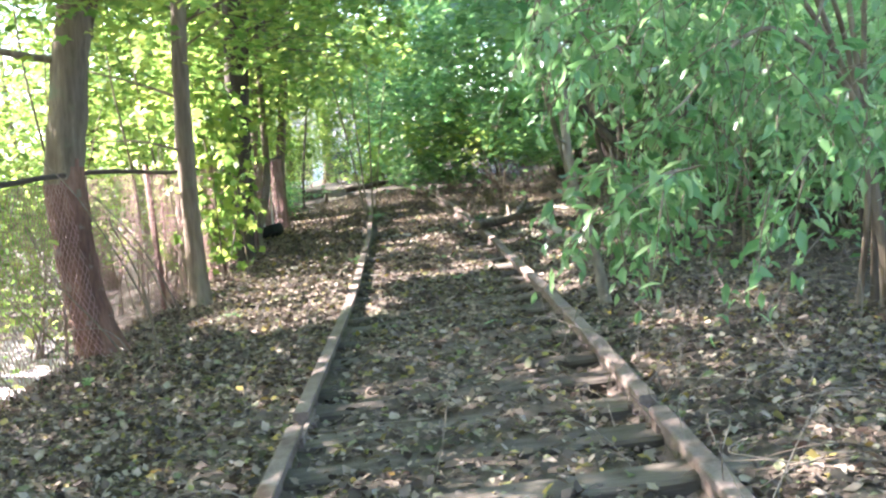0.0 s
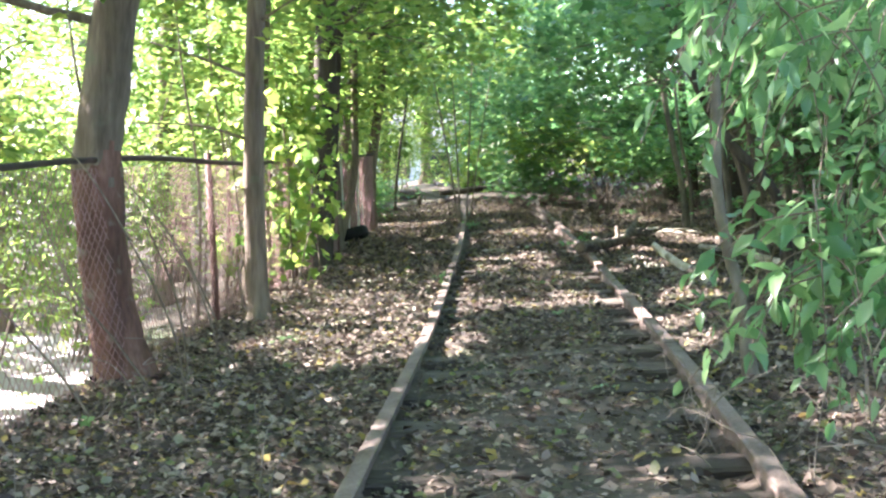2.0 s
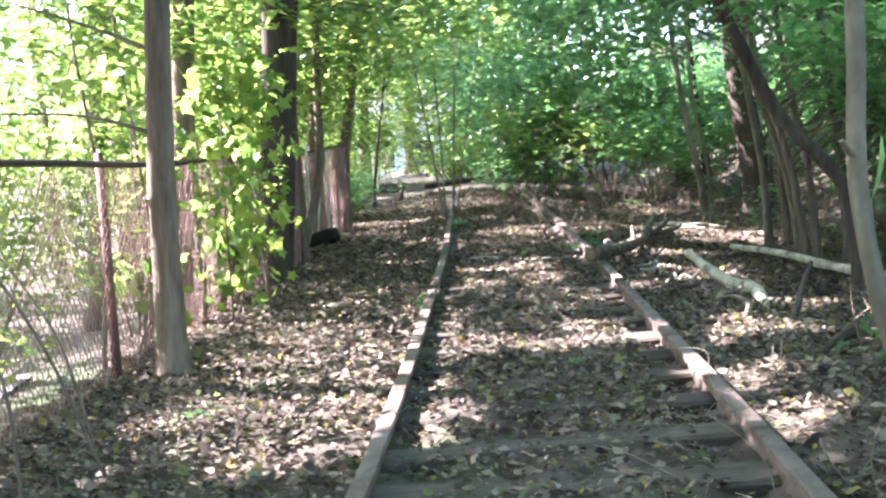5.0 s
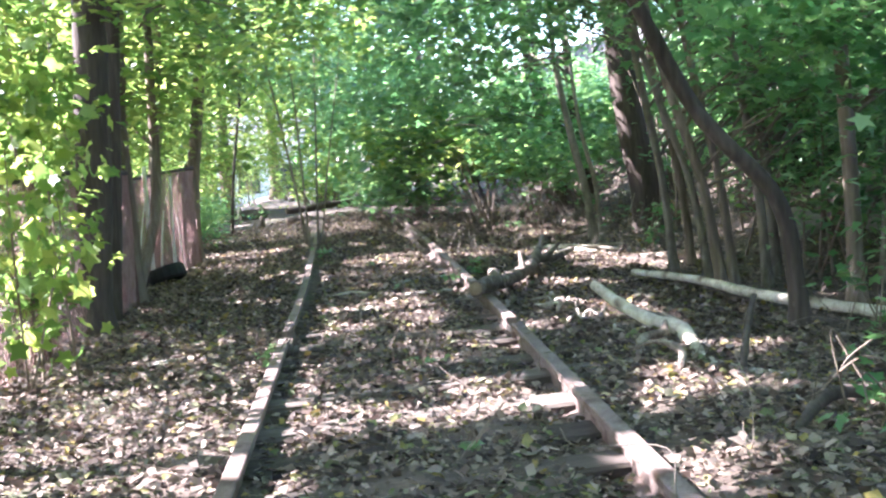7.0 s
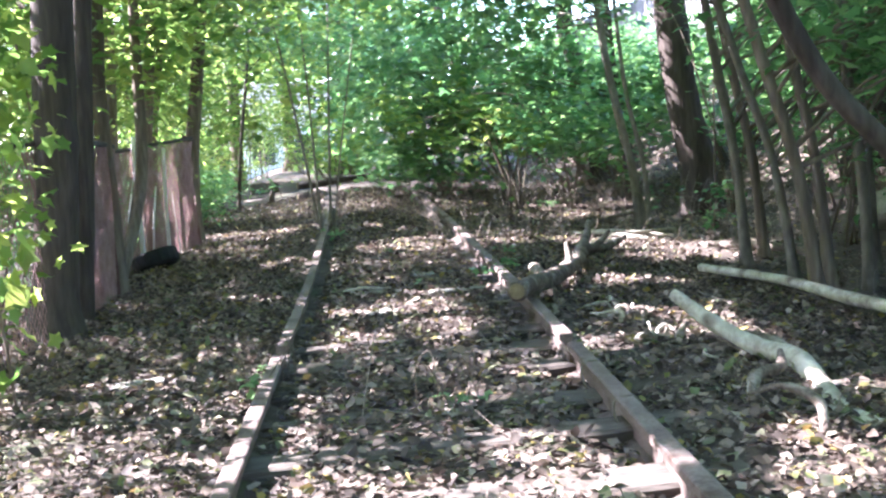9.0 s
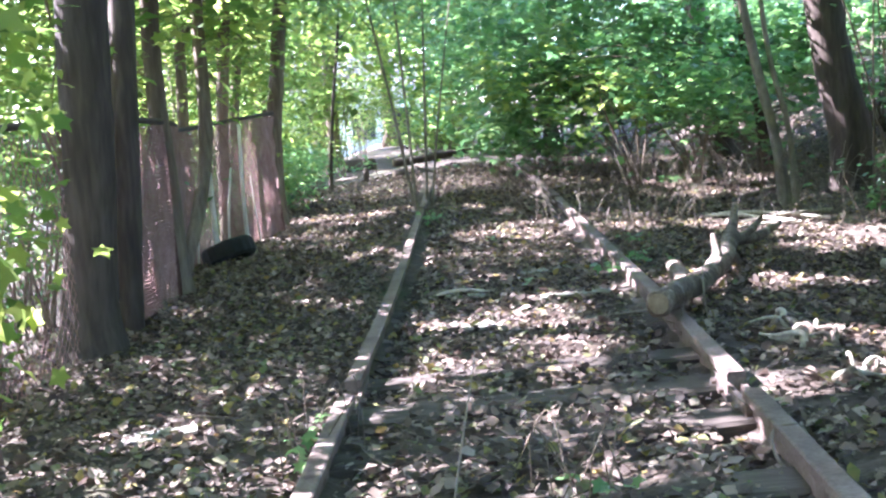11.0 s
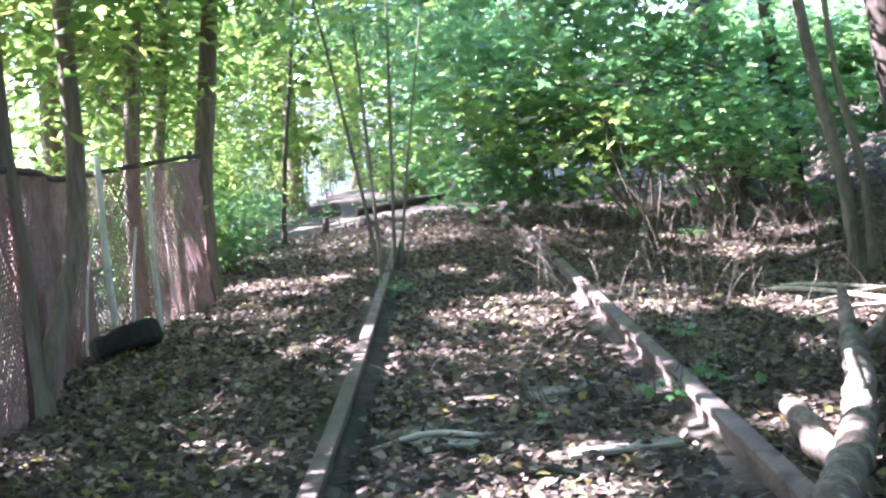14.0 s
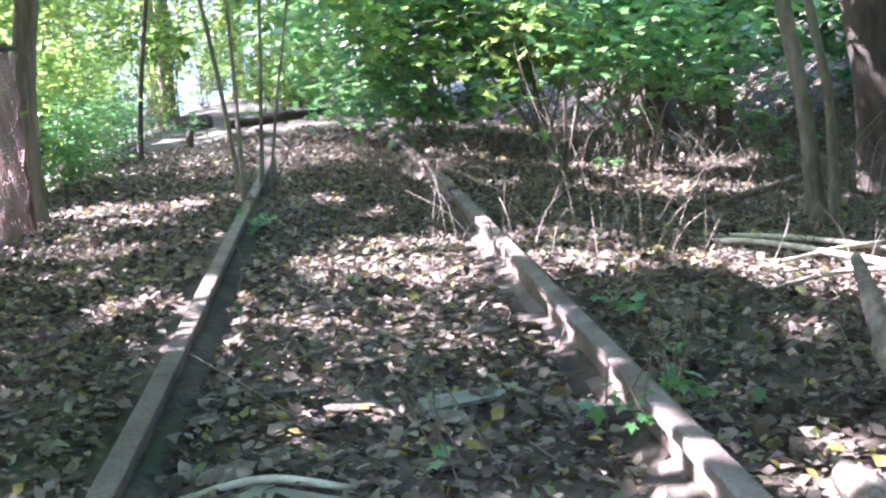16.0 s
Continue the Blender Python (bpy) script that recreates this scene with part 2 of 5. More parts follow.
BROAD = (np.array([(0, 0, 0), (-0.40, 0.34, 0.06), (0.38, 0.42, 0.08), (-0.12, 0.86, 0.05), (0.10, 1, -0.06), (0.02, 0.45, -0.02)], dtype=float), np.array([(0, 5, 1), (0, 2, 5), (1, 5, 3), (3, 5, 4), (2, 4, 5)]))

# gaps in the canopy: ground places (x, y, radius) that the sun reaches
GAPS = np.array([(-1.35, 10.05, 0.55), (-1.45, 12.6, 0.5), (-0.60, 14.15, 0.16), (-0.61, 11.1, 0.26), (0.34, 11.13, 0.27), (-2.5, 13.0, 0.5),
                 (-1.31, 8.72, 0.15), (-0.28, 15.1, 0.36), (-1.6, 12.9, 0.40), (-2.1, 12.9, 0.32), (0.01, 14.32, 0.17), (-0.32, 19.51, 0.22),
                 (1.14, 15.5, 0.32), (2.27, 17.20, 0.35), (-2.93, 30.67, 0.6), (-2.10, 22.7, 0.25), (-2.27, 21.91, 0.20), (-2.88, 22.73, 0.25),
                 (-0.5, 16.7, 0.13), (-1.2, 18.6, 0.12), (-3.3, 21.0, 0.36), (-2.4, 20.6, 0.35), (-1.2, 12.8, 0.30), (-1.7, 11.6, 0.35), (2.15, 21.95, 0.32), (1.85, 23.2, 0.35), (2.9, 23.6, 0.3), (-1.99, 17.15, 0.20), (0.83, 18.70, 0.15), (1.47, 18.70, 0.17), (2.1, 18.6, 0.15), (0.28, 19.90, 0.14), (-1.77, 10.9, 0.4), (1.3, 10.9, 0.24), (0.95, 9.7, 0.18), (1.75, 11.8, 0.15), (1.05, 8.8, 0.15), (2.0, 10.2, 0.12), (1.35, 14.0, 0.14), (0.50, 16.0, 0.13), (0.42, 16.75, 0.10), (-1.65, 16.5, 0.10), (1.5, 13.4, 0.22), (1.4, 6.6, 0.14), (2.1, 7.4, 0.16)])
_dots = np.random.default_rng(7)
GAPS = np.vstack([GAPS, np.stack([_dots.uniform(-2.8, 1.7, 30), _dots.uniform(13.2, 24.0, 30), _dots.uniform(0.04, 0.11, 30)], 1)])

# foliage and ground (x, y, z, radius) beside the track with open sky towards the sun
LIT = [(-3.5, 8.6, -0.6, 0.45), (-3.5, 10.0, -0.6, 0.5), (-4.2, 10.9, -0.6, 0.6), (-3.4, 11.4, -0.6, 0.35), (-4.0, 9.0, -0.6, 0.5), (-2.55, 13.1, 1.0, 0.45), (-2.6, 13.2, 1.7, 0.45), (-2.9, 13.8, 2.3, 0.5), (-2.95, 14.3, 1.5, 0.45), (-2.75, 11.7, 1.3, 0.5),
       (-2.8, 12.2, 2.1, 0.5), (-3.2, 16.2, 2.3, 0.45), (-3.3, 9.7, 1.6, 0.5), (0.75, 22.6, 1.1, 0.28), (-1.3, 19.0, 3.0, 0.6), (-1.2, 22.6, 3.0, 0.8), (-3.3, 18.5, 2.4, 0.6), (-2.9, 20.2, 2.6, 0.7)]


def sunlit(p, margin=0.0):
    """Which of these places stand between the sun and a gap's ground."""
    k = (p[:, 2] + 0.1) / SUN.z
    q = p[:, :2] - np.outer(k, (SUN.x, SUN.y))
    hit = np.zeros(len(p), dtype=bool)
    for x, y, r in GAPS:
        d = q - (x, y)
        wob = 1 + 0.35 * np.sin(3 * np.arctan2(d[:, 1], d[:, 0]) + x * 7) + 0.25 * np.sin(7 * np.arctan2(d[:, 1], d[:, 0]) + y * 5)
        hit |= np.hypot(d[:, 0], d[:, 1] * 0.9) < r * 1.3 * wob + margin
    hit &= p[:, 2] > 0.14
    for x, y, z, r in LIT:
        d = p - (x, y, z)
        s = d @ np.array(SUN)
        off = np.linalg.norm(d - s[:, None] * np.array(SUN), axis=1)
        hit |= (s > 0.75) & (off < r + 0.5 * margin)
    return hit


def leaf_cloud(name, pos, size, mat, parent, kind=OVAL, droop=0.35, up=0.75, label="", clear=True):
    """One mesh of many leaves; droop tips them down, up levels their faces."""
    pos = np.asarray(pos, dtype=float)
    size = np.broadcast_to(size, (len(pos),))
    keep = ~sunlit(pos, size * 0.6) | (rng.random(len(pos)) > float(clear))
    pos, size = pos[keep], size[keep]
    n = len(pos)
    tv, tf = kind
    nor = rng.normal(size=(n, 3)) * (1 - up)
    nor[:, 2] += up
    nor /= np.linalg.norm(nor, axis=1)[:, None]
    tip = rng.normal(size=(n, 3))
    tip[:, 2] = tip[:, 2] * 0.4 - droop * 2
    tip -= nor * np.sum(tip * nor, axis=1)[:, None]
    tip /= np.linalg.norm(tip, axis=1)[:, None] + 1e-9
    side = np.cross(tip, nor)
    curl = rng.uniform(0.3, 2.0, n)[:, None]
    v = pos[:, None, :] + size[:, None, None] * (tv[None, :, 0, None] * side[:, None, :] + tv[None, :, 1, None] * tip[:, None, :] + tv[None, :, 2, None] * curl[:, None, :] * nor[:, None, :])
    v = v.reshape(-1, 3) - np.asarray(parent.location if parent else (0, 0, 0))
    f = (tf[None] + (np.arange(n) * len(tv))[:, None, None]).reshape(-1, 3)
    me = bpy.data.meshes.new(name)
    me.vertices.add(len(v))
    me.vertices.foreach_set("co", v.astype(np.float32).ravel())
    me.loops.add(len(f) * 3)
    me.loops.foreach_set("vertex_index", f.astype(np.int32).ravel())
    me.polygons.add(len(f))
    me.polygons.foreach_set("loop_start", np.arange(len(f), dtype=np.int32) * 3)
    me.update(calc_edges=True)
    me.materials.append(mat)
    ob = new(name, me)
    ob.parent = parent
    if label:
        tagged(ob, label)
    return ob


def clumps(box, n, per, spread=0.28):
    """Leaf places in clumps inside an ellipsoid (x, y, z, rx, ry, rz)."""
    c = rng.normal(size=(n, 3))
    c /= np.linalg.norm(c, axis=1)[:, None]
    c *= rng.uniform(0.25, 1, (n, 1)) ** 0.5
    c = c * np.array(box[3:]) + np.array(box[:3])
    s = rng.uniform(0.5, 1.3, (n, 1, 1)) * spread
    p = c[:, None, :] + rng.normal(size=(n, per, 3)) * s * np.array((1, 1, 0.55))
    return c, p.reshape(-1, 3)


def tree(name, label, trunk, bark, crowns=(), leaf=LEAF_GREEN, size=0.09, kind=OVAL, sides=14, category="tree", limbs=7, droop=0.35, group="", rough=0.10, stubs=(), low=-9, clear=True, base_bark=None, base_top=1.0):
    """trunk: (x, y, z, radius) points from the foot up; crowns: (ellipsoid, clumps, leaves a clump, spread)."""
    x, y = trunk[0][0], trunk[0][1]
    e = thing(name, (x, y, gz(x, y)), label, category, group)
    pts, rad = smooth_path(trunk, 7)
    foot = pts[0][2]
    rad = rad * (1 + 0.75 * np.exp(-np.maximum(pts[:, 2] - foot - 0.05, 0) / 0.13))
    s = Shape().tube(pts, rad, sides, rough)
    body = s.put("trunk", bark, e)
    if base_bark:
        body.data.materials.append(base_bark)
        for p in body.data.polygons:
            c = p.center
            if c.z + gz(x, y) < base_top + 0.4 * noise.noise(c * 6):
                p.material_index = 1
    allp = []
    for box, n, per, spread in crowns:
        c, p = clumps(box, n, per, spread)
        p = p[p[:, 2] > np.maximum(low, ground_z(p[:, 0], p[:, 1]) + 0.04)]
        allp.append(p)
        for q in c[rng.permutation(n)[:limbs]]:
            k = int(np.argmin(np.linalg.norm(pts - (q - np.array((0, 0, 0.5 * np.linalg.norm(q[:2] - np.array((x, y)))))), axis=1)))
            a = pts[k]
            mid = (a + q) / 2 + rng.normal(size=3) * 0.12 + np.array((0, 0, 0.1))
            if np.hypot(*(q - a)[:2]) < 0.45 or q[2] < a[2] - 0.3 or q[2] < 2.2 and x > -9 and size > 0.13:
                continue
            if sunlit(np.array([q, mid, (q + mid) / 2, (a + mid) / 2])).any():
                continue
            r = min(rad[k] * 0.45, 0.05)
            pp, rr = smooth_path([(*a, r), (*mid, r * 0.6), (*q, 0.006)], 5)
            Shape().tube(pp, rr, 6, 0.05).put("branch", bark, e)
    for st in stubs:
        pp, rr = smooth_path(st, 5)
        Shape().tube(pp, rr, 8, 0.08).put("branch", bark, e)
    if allp:
        p = np.vstack(allp)
        leaf_cloud("crown", p, size * rng.uniform(0.6, 1.25, len(p)), leaf, e, kind, droop, clear=clear)
    return e

# ---- ground ----


def graded(lo, hi, step, far):
    """Even steps from lo to hi, then growing ones out to far."""
    a = list(np.arange(lo, hi, step))
    up, down, d = [hi], [lo], step
    while up[-1] < far:
        d *= 1.28
        up.append(up[-1] + d)
        down.append(down[-1] - d)
    return np.array(down[:0:-1] + a + up)


GX, GY = graded(-4.2, 4.2, 0.08, 1500), graded(-2.0, 30.0, 0.1, 1500)
mx, my = np.meshgrid(GX, GY)
mz = ground_z(mx, my)
near = np.exp(-np.maximum(abs(mx - 0) - 6, 0) / 6) * np.exp(-np.maximum(my - 40, 0) / 20)
bumps = np.array([noise.noise(Vector((a * 2.3, b * 2.3, 0))) * 0.035 + noise.noise(Vector((a * 7, b * 7, 3))) * 0.014 for a, b in zip(mx.ravel(), my.ravel())]).reshape(mx.shape)
mz = mz + bumps * near
nx = len(GX)
vid = np.arange(mx.size).reshape(mx.shape)
quads = np.stack([vid[:-1, :-1], vid[:-1, 1:], vid[1:, 1:], vid[1:, :-1]], -1).reshape(-1, 4)
ground = mesh_object("ground", np.stack([mx.ravel(), my.ravel(), mz.ravel()], 1), quads.tolist(), SOIL, smooth=True)
tagged(ground, "dark woodland soil under a carpet of dead leaves", "ground", kind="structure")

# sunlit pavement behind the fence, below the embankment
pv = Shape()
for k in range(17):
    y0, y1 = -6 + k * 1.2, -6 + (k + 1) * 1.2
    for a, b in ((-16, -3.45 if y0 < 12 else -4.6),):
        xa0, xb0, xa1, xb1 = centre(y0) + a, centre(y0) + b + 0.12 * math.sin(k * 1.3), centre(y1) + a, centre(y1) + b + 0.12 * math.sin(k * 1.3 + 1.3)
        z = lambda x, y: gz(x, y) + 0.03
        pv.add([(xa0, y0, z(xa0, y0)), (xb0, y0, z(xb0, y0)), (xb1, y1, z(xb1, y1)), (xa1, y1, z(xa1, y1))], [(0, 1, 2, 3)])
pave = pv.put("pavement", ASPHALT, smooth=False)
tagged(pave, "pale sunlit pavement below the embankment behind the fence", "pavement", kind="structure")

# ---- railway track ----
track = thing("railway_track", (0, 0, 0), "disused rusty railway track half buried in leaves", "railway track")


def rail_profile():
    h = [(-0.036, 0), (-0.030, 0.004), (0.030, 0.004), (0.036, 0), (0.036, -0.030), (0.012, -0.042), (0.009, -0.115), (0.062, -0.132), (0.062, -0.145), (-0.062, -0.145), (-0.062, -0.132), (-0.009, -0.115), (-0.012, -0.042), (-0.036, -0.030)]
    return h


def rail(u, y0, y1, label):
    prof = rail_profile()
    ys = np.arange(y0, y1, 0.25)
    v, f = [], []
    for y in ys:
        wob = 0.006 * math.sin(y * 0.9 + u)
        for a, b in prof:
            v.append(on_track(u + a + wob, y, b - max(0, y - 22.5) * 0.010))
    m = len(prof)
    for i in range(len(ys) - 1):
        for k in range(m):
            f.append((i * m + k, (i + 1) * m + k, (i + 1) * m + (k + 1) % m, i * m + (k + 1) % m))
    f.append(tuple(range(m)))
    f.append(tuple((len(ys) - 1) * m + k for k in range(m - 1, -1, -1)))
    return mesh_object("rail", v, f, RAIL, track, label)


for u in (-0.7525, 0.7525):
    for y0, y1 in ((-3.0, 4.7), (4.708, 13.2), (13.208, 21.6), (21.608, 27.5)):
        rail(u, y0 + (0.55 if u < 0 and y0 > 0 else 0), y1 + (0.542 if u < 0 else 0), "rust-brown steel rail with worn top")

for u, ys in ((-0.7525, (5.25, 13.75)), (0.7525, (4.7, 13.2, 21.6))):
    for y in ys:
        for sgn in (-1, 1):
            s = Shape()
            p = [on_track(u + sgn * 0.026, y + d, -0.075) for d in (-0.3, 0.3)]
            a = math.atan2(p[1].x - p[0].x, p[1].y - p[0].y)
            s.box((p[0] + p[1]) / 2, (0.022, 0.6, 0.062), Matrix.Rotation(-a, 3, "Z"))
            for d in (-0.2, -0.07, 0.07, 0.2):
                s.tube([on_track(u + sgn * 0.03, y + d, -0.075), on_track(u + sgn * 0.058, y + d, -0.075)], [0.016, 0.016], 6)
            s.put("joint_bar", RAIL, track, smooth=False)


def tie_mesh():
    s = Shape()
    n = 14
    v, f = [], []
    for i in range(n + 1):
        x = -1.27 + 2.54 * i / n
        for (b, c) in ((-0.11, -0.13), (-0.112, -0.012), (-0.095, 0.0), (0.095, 0.0), (0.112, -0.012), (0.11, -0.13)):
            j = 0.010 * noise.noise(Vector((x * 4, b * 30, c * 30)))
            v.append((x + (j * 3 if i in (0, n) else 0), b + j, c + j * 1.2))
    for i in range(n):
        for k in range(6):
            f.append((i * 6 + k, i * 6 + (k + 1) % 6, (i + 1) * 6 + (k + 1) % 6, (i + 1) * 6 + k))
    f += [tuple(range(5, -1, -1)), tuple(n * 6 + k for k in range(6))]
    ob = mesh_object("tie", v, f, TIE, track)
    return ob


first = tie_mesh()
TIES = [2.0, 2.62, 3.25, 3.9, 4.5, 5.05, 5.6, 6.12, 6.95, 7.6, 8.2, 8.75, 9.35, 9.95, 10.5, 11.05, 11.7, 12.3, 12.95, 13.45, 14.0, 14.65, 15.3, 15.95, 16.6, 17.25, 17.9, 18.55, 19.2, 19.85, 20.5, 21.2]
for i, y in enumerate(TIES):
    ob = first if i == 0 else new("tie", first.data)
    ob.parent = track
    p = on_track(rng.uniform(-0.06, 0.06), y, 0)
    a = math.atan2(float(centre(y + 0.1) - centre(y - 0.1)), 0.2)
    deep = -0.083 if y < 14.2 else -0.125
    ob.matrix_basis = Matrix.Translation((p.x, p.y, p.z + deep + rng.uniform(-0.012, 0.012))) @ Euler((rng.uniform(-0.03, 0.03), -0.061 + rng.uniform(-0.01, 0.01), -a + rng.uniform(-0.03, 0.03))).to_matrix().to_4x4() @ Matrix.Diagonal((rng.uniform(0.93, 1.0), rng.uniform(0.9, 1.1), 1, 1))

# wire twisted round the near stretch of the higher rail
for k, y in enumerate((11.75, 12.45)):
    w = thing("wire_loop", on_track(0.7525, y, 0), "rusty wire twisted round the rail", "wire", "wire loops on the rail")
    pts = []
    for i in range(26):
        a = i / 25 * 2 * math.pi * 1.02
        pts.append(on_track(0.7525 + 0.058 * math.cos(a), y + 0.05 * math.sin(a * 1.0) + 0.02 * math.sin(a * 3), -0.055 + 0.063 * math.sin(a)))
    Shape().tube(pts, [0.006] * 26, 5).put("wire", TWIG, w)

# ---- fence ----
fence = thing("chain_link_fence", (-2.7, 8.0, gz(-2.7, 8.0)), "rusty sagging chain-link fence with a bent top rail", "fence")
FENCE_END = 21.85


def fence_at(y, h):
    x = float(centre(y)) - 2.58 + 0.022 * (y - 10.8) - 0.03 * h + 0.17 * math.exp(-((y - 8.42) / 0.3) ** 2) * (1.25 - h) / 1.25 - 0.42 * math.exp(-((y - 19.4) / 1.2) ** 2)
    return Vector((x, y + 0.06 * h, gz(x, y) - 0.02 + h * 1.0))


ys = np.arange(1.5, FENCE_END + 0.01, 0.35)
Shape().tube([fence_at(y, 1.36 + 0.035 * math.sin(y * 0.9)) for y in ys], [0.021] * len(ys), 8, 0.1).put("top_rail", PIPE, fence, "bent dark top rail")
for y in (1.6, 4.7, 10.81, 14.1, 17.4, FENCE_END):
    lean = 0.10 if y == FENCE_END else 0.04
    a = fence_at(y, 0)
    b = fence_at(y, 1.42)
    a.z -= 0.08
    b.x -= lean
    Shape().tube([a, a.lerp(b, 0.5), b], [0.030, 0.029, 0.028], 10, 0.05).put("fence_post", STEEL, fence, "rusty fence post")
wires = Shape()
H = 1.34
for y0 in list(np.arange(1.5, 16, 0.068)) + list(np.arange(16, FENCE_END + 1, 0.042)):
    y0 += rng.uniform(-0.012, 0.012)
    for sgn in (-1, 1):
        y1 = y0 + sgn * H * 0.75
        n = 4
        pts = []
        for i in range(n + 1):
            yy = y0 + (y1 - y0) * i / n
            if 1.4 < yy < FENCE_END:
                q = fence_at(yy, 0.02 + (H - 0.02) * i / n)
                q.x += 0.012 * math.sin(yy * 5 + i)
                pts.append(q)
        if len(pts) > 1:
            wires.tube(pts, [0.0030 if y0 < 16 else 0.0062] * len(pts), 3, caps=False)
tagged(wires.put("chain_link_mesh", MESHRUST, fence, "rust-red diamond wire mesh", smooth=False), kind="stuff")

# pale poles leaning in the fence near the tyre
for x, y, dx, h, r in ((-3.19, 19.8, -0.07, 1.42, 0.030), (-3.16, 20.1, 0.05, 0.86, 0.014), (-3.04, 20.4, -0.03, 1.27, 0.022), (-3.30, 19.45, 0.10, 1.0, 0.010), (-2.98, 20.75, -0.10, 0.8, 0.009)):
    p = thing("pale_pole", (x, y, gz(x, y)), "thin pale dead sapling pole leaning on the rusty fence", "pole", "pale poles in the fence")
    pp, rr = smooth_path([(x, y, gz(x, y) - 0.05, r), (x + dx * 0.45, y, gz(x, y) + h * 0.5, r * 0.9), (x + dx, y + 0.1, gz(x, y) + h, r * 0.75)], 6)
    Shape().tube(pp, rr, 8, 0.15).put("shaft", PALEPOLE, p)

# ---- tyre ----


def tyre(x, y):
    e = thing("tyre", (x, y, gz(x, y)), "old black car tyre lying tilted on the leaves", "tyre")
    prof = [(0.19, 0.085), (0.24, 0.105), (0.285, 0.10), (0.31, 0.075), (0.315, 0.03), (0.315, -0.03), (0.31, -0.075), (0.285, -0.10), (0.24, -0.105), (0.19, -0.085), (0.20, 0.0)]
    seg, m = 36, len(prof)
    v, f = [], []
    R = Matrix.Rotation(radians(-20), 4, "Y") @ Matrix.Rotation(radians(-10), 4, "X")
    for i in range(seg):
        a = 2 * math.pi * i / seg
        for k, (r, z) in enumerate(prof):
            if 3 <= k <= 6 and i % 2:
                r -= 0.008
            v.append(R @ Vector((r * math.cos(a), r * math.sin(a), z)) * 0.80 + Vector((0, 0, 0.115)))
    for i in range(seg):
        j = (i + 1) % seg
        for k in range(m):
            f.append((i * m + k, j * m + k, j * m + (k + 1) % m, i * m + (k + 1) % m))
    mesh_object("tyre_body", v, f, RUBBER, e)
    return e


tyre(-2.96, 19.3)

# ---- fallen wood ----


def log(name, label, pts, mat, category="log", sides=14, rough=0.12, stubs=(), cut=True):
    x, y, z = pts[0][:3]
    e = thing(name, (x, y, gz(x, y)), label, category)
    pp, rr = smooth_path(pts, 8)
    Shape().tube(pp, rr, sides, rough).put("log_body", mat, e)
    if cut:
        d = (Vector(pp[0]) - Vector(pp[1])).normalized()
        Shape().tube([Vector(pp[0]) + d * 0.001, Vector(pp[0]) + d * 0.004], [rr[0] * 0.86, rr[0] * 0.82], sides, 0.05).put("cut_end", CUTWOOD, e, "sawn end of the log", smooth=False)
    for st in stubs:
        qp, qr = smooth_path(st, 5)
        Shape().tube(qp, qr, 9, 0.15).put("branch_stub", mat, e)
    return e


log("fallen_log", "sawn log with branch stubs lying across the rail", [(0.37, 14.28, 0.135, 0.058), (0.50, 14.6, 0.13, 0.060), (0.68, 15.05, 0.11, 0.060), (0.85, 15.55, 0.11, 0.058), (0.99, 16.0, 0.13, 0.055), (1.09, 16.4, 0.17, 0.055)], LOGBARK, rough=0.22,
    stubs=[[(1.07, 16.35, 0.17, 0.042), (1.16, 16.7, 0.23, 0.034), (1.23, 17.0, 0.32, 0.02)], [(1.07, 16.35, 0.16, 0.045), (1.31, 16.7, 0.13, 0.036), (1.53, 17.0, 0.18, 0.022)], [(0.87, 15.6, 0.14, 0.032), (0.87, 15.65, 0.21, 0.026), (0.86, 15.7, 0.28, 0.014)], [(1.03, 16.15, 0.12, 0.036), (1.09, 16.2, 0.02, 0.028), (1.11, 16.25, -0.09, 0.022)], [(0.96, 15.95, 0.11, 0.03), (0.99, 15.92, 0.01, 0.024), (1.00, 15.9, -0.09, 0.02)], [(1.17, 16.5, 0.15, 0.03), (1.28, 16.6, 0.21, 0.022), (1.34, 16.65, 0.27, 0.012)]])
log("peeled_branch", "flaking pale broken branch lying behind the log", [(0.60, 15.55, 0.14, 0.02), (0.60, 15.45, 0.13, 0.045), (0.62, 15.3, 0.08, 0.05), (0.66, 15.1, 0.02, 0.045), (0.72, 14.95, -0.03, 0.03), (0.80, 14.85, -0.07, 0.015)], LOGBARK, "branch", cut=False, rough=0.35)
log("bleached_branch", "bleached crooked barkless branch lying on leaves", [(1.04, 13.0, 0.27, 0.029), (1.16, 12.8, 0.17, 0.038), (1.33, 12.55, 0.075, 0.044), (1.42, 12.3, 0.07, 0.047), (1.40, 11.95, 0.03, 0.045), (1.37, 11.55, 0.0, 0.042), (1.45, 11.2, 0.01, 0.038), (1.58, 10.95, 0.02, 0.034)], DEADWOOD, "branch", cut=False,
    stubs=[[(1.44, 11.2, 0.02, 0.029), (1.36, 10.95, 0.0, 0.028), (1.28, 10.7, -0.02, 0.016)]])
log("grey_branch", "long grey fallen branch lying on the leaf litter", [(1.9, 15.9, 0.03, 0.03), (2.2, 14.9, 0.05, 0.035), (2.4, 13.8, 0.04, 0.04), (2.9, 12.6, 0.03, 0.04)], DEADWOOD, "branch", cut=False, sides=9)
log("fallen_tree", "dark fallen tree lying across the old track", [(-2.3, 27.6, 0.28, 0.065), (-1.9, 27.75, 0.31, 0.068), (-1.5, 27.85, 0.36, 0.06), (-1.05, 28.0, 0.40, 0.045)], BARK_DARK)
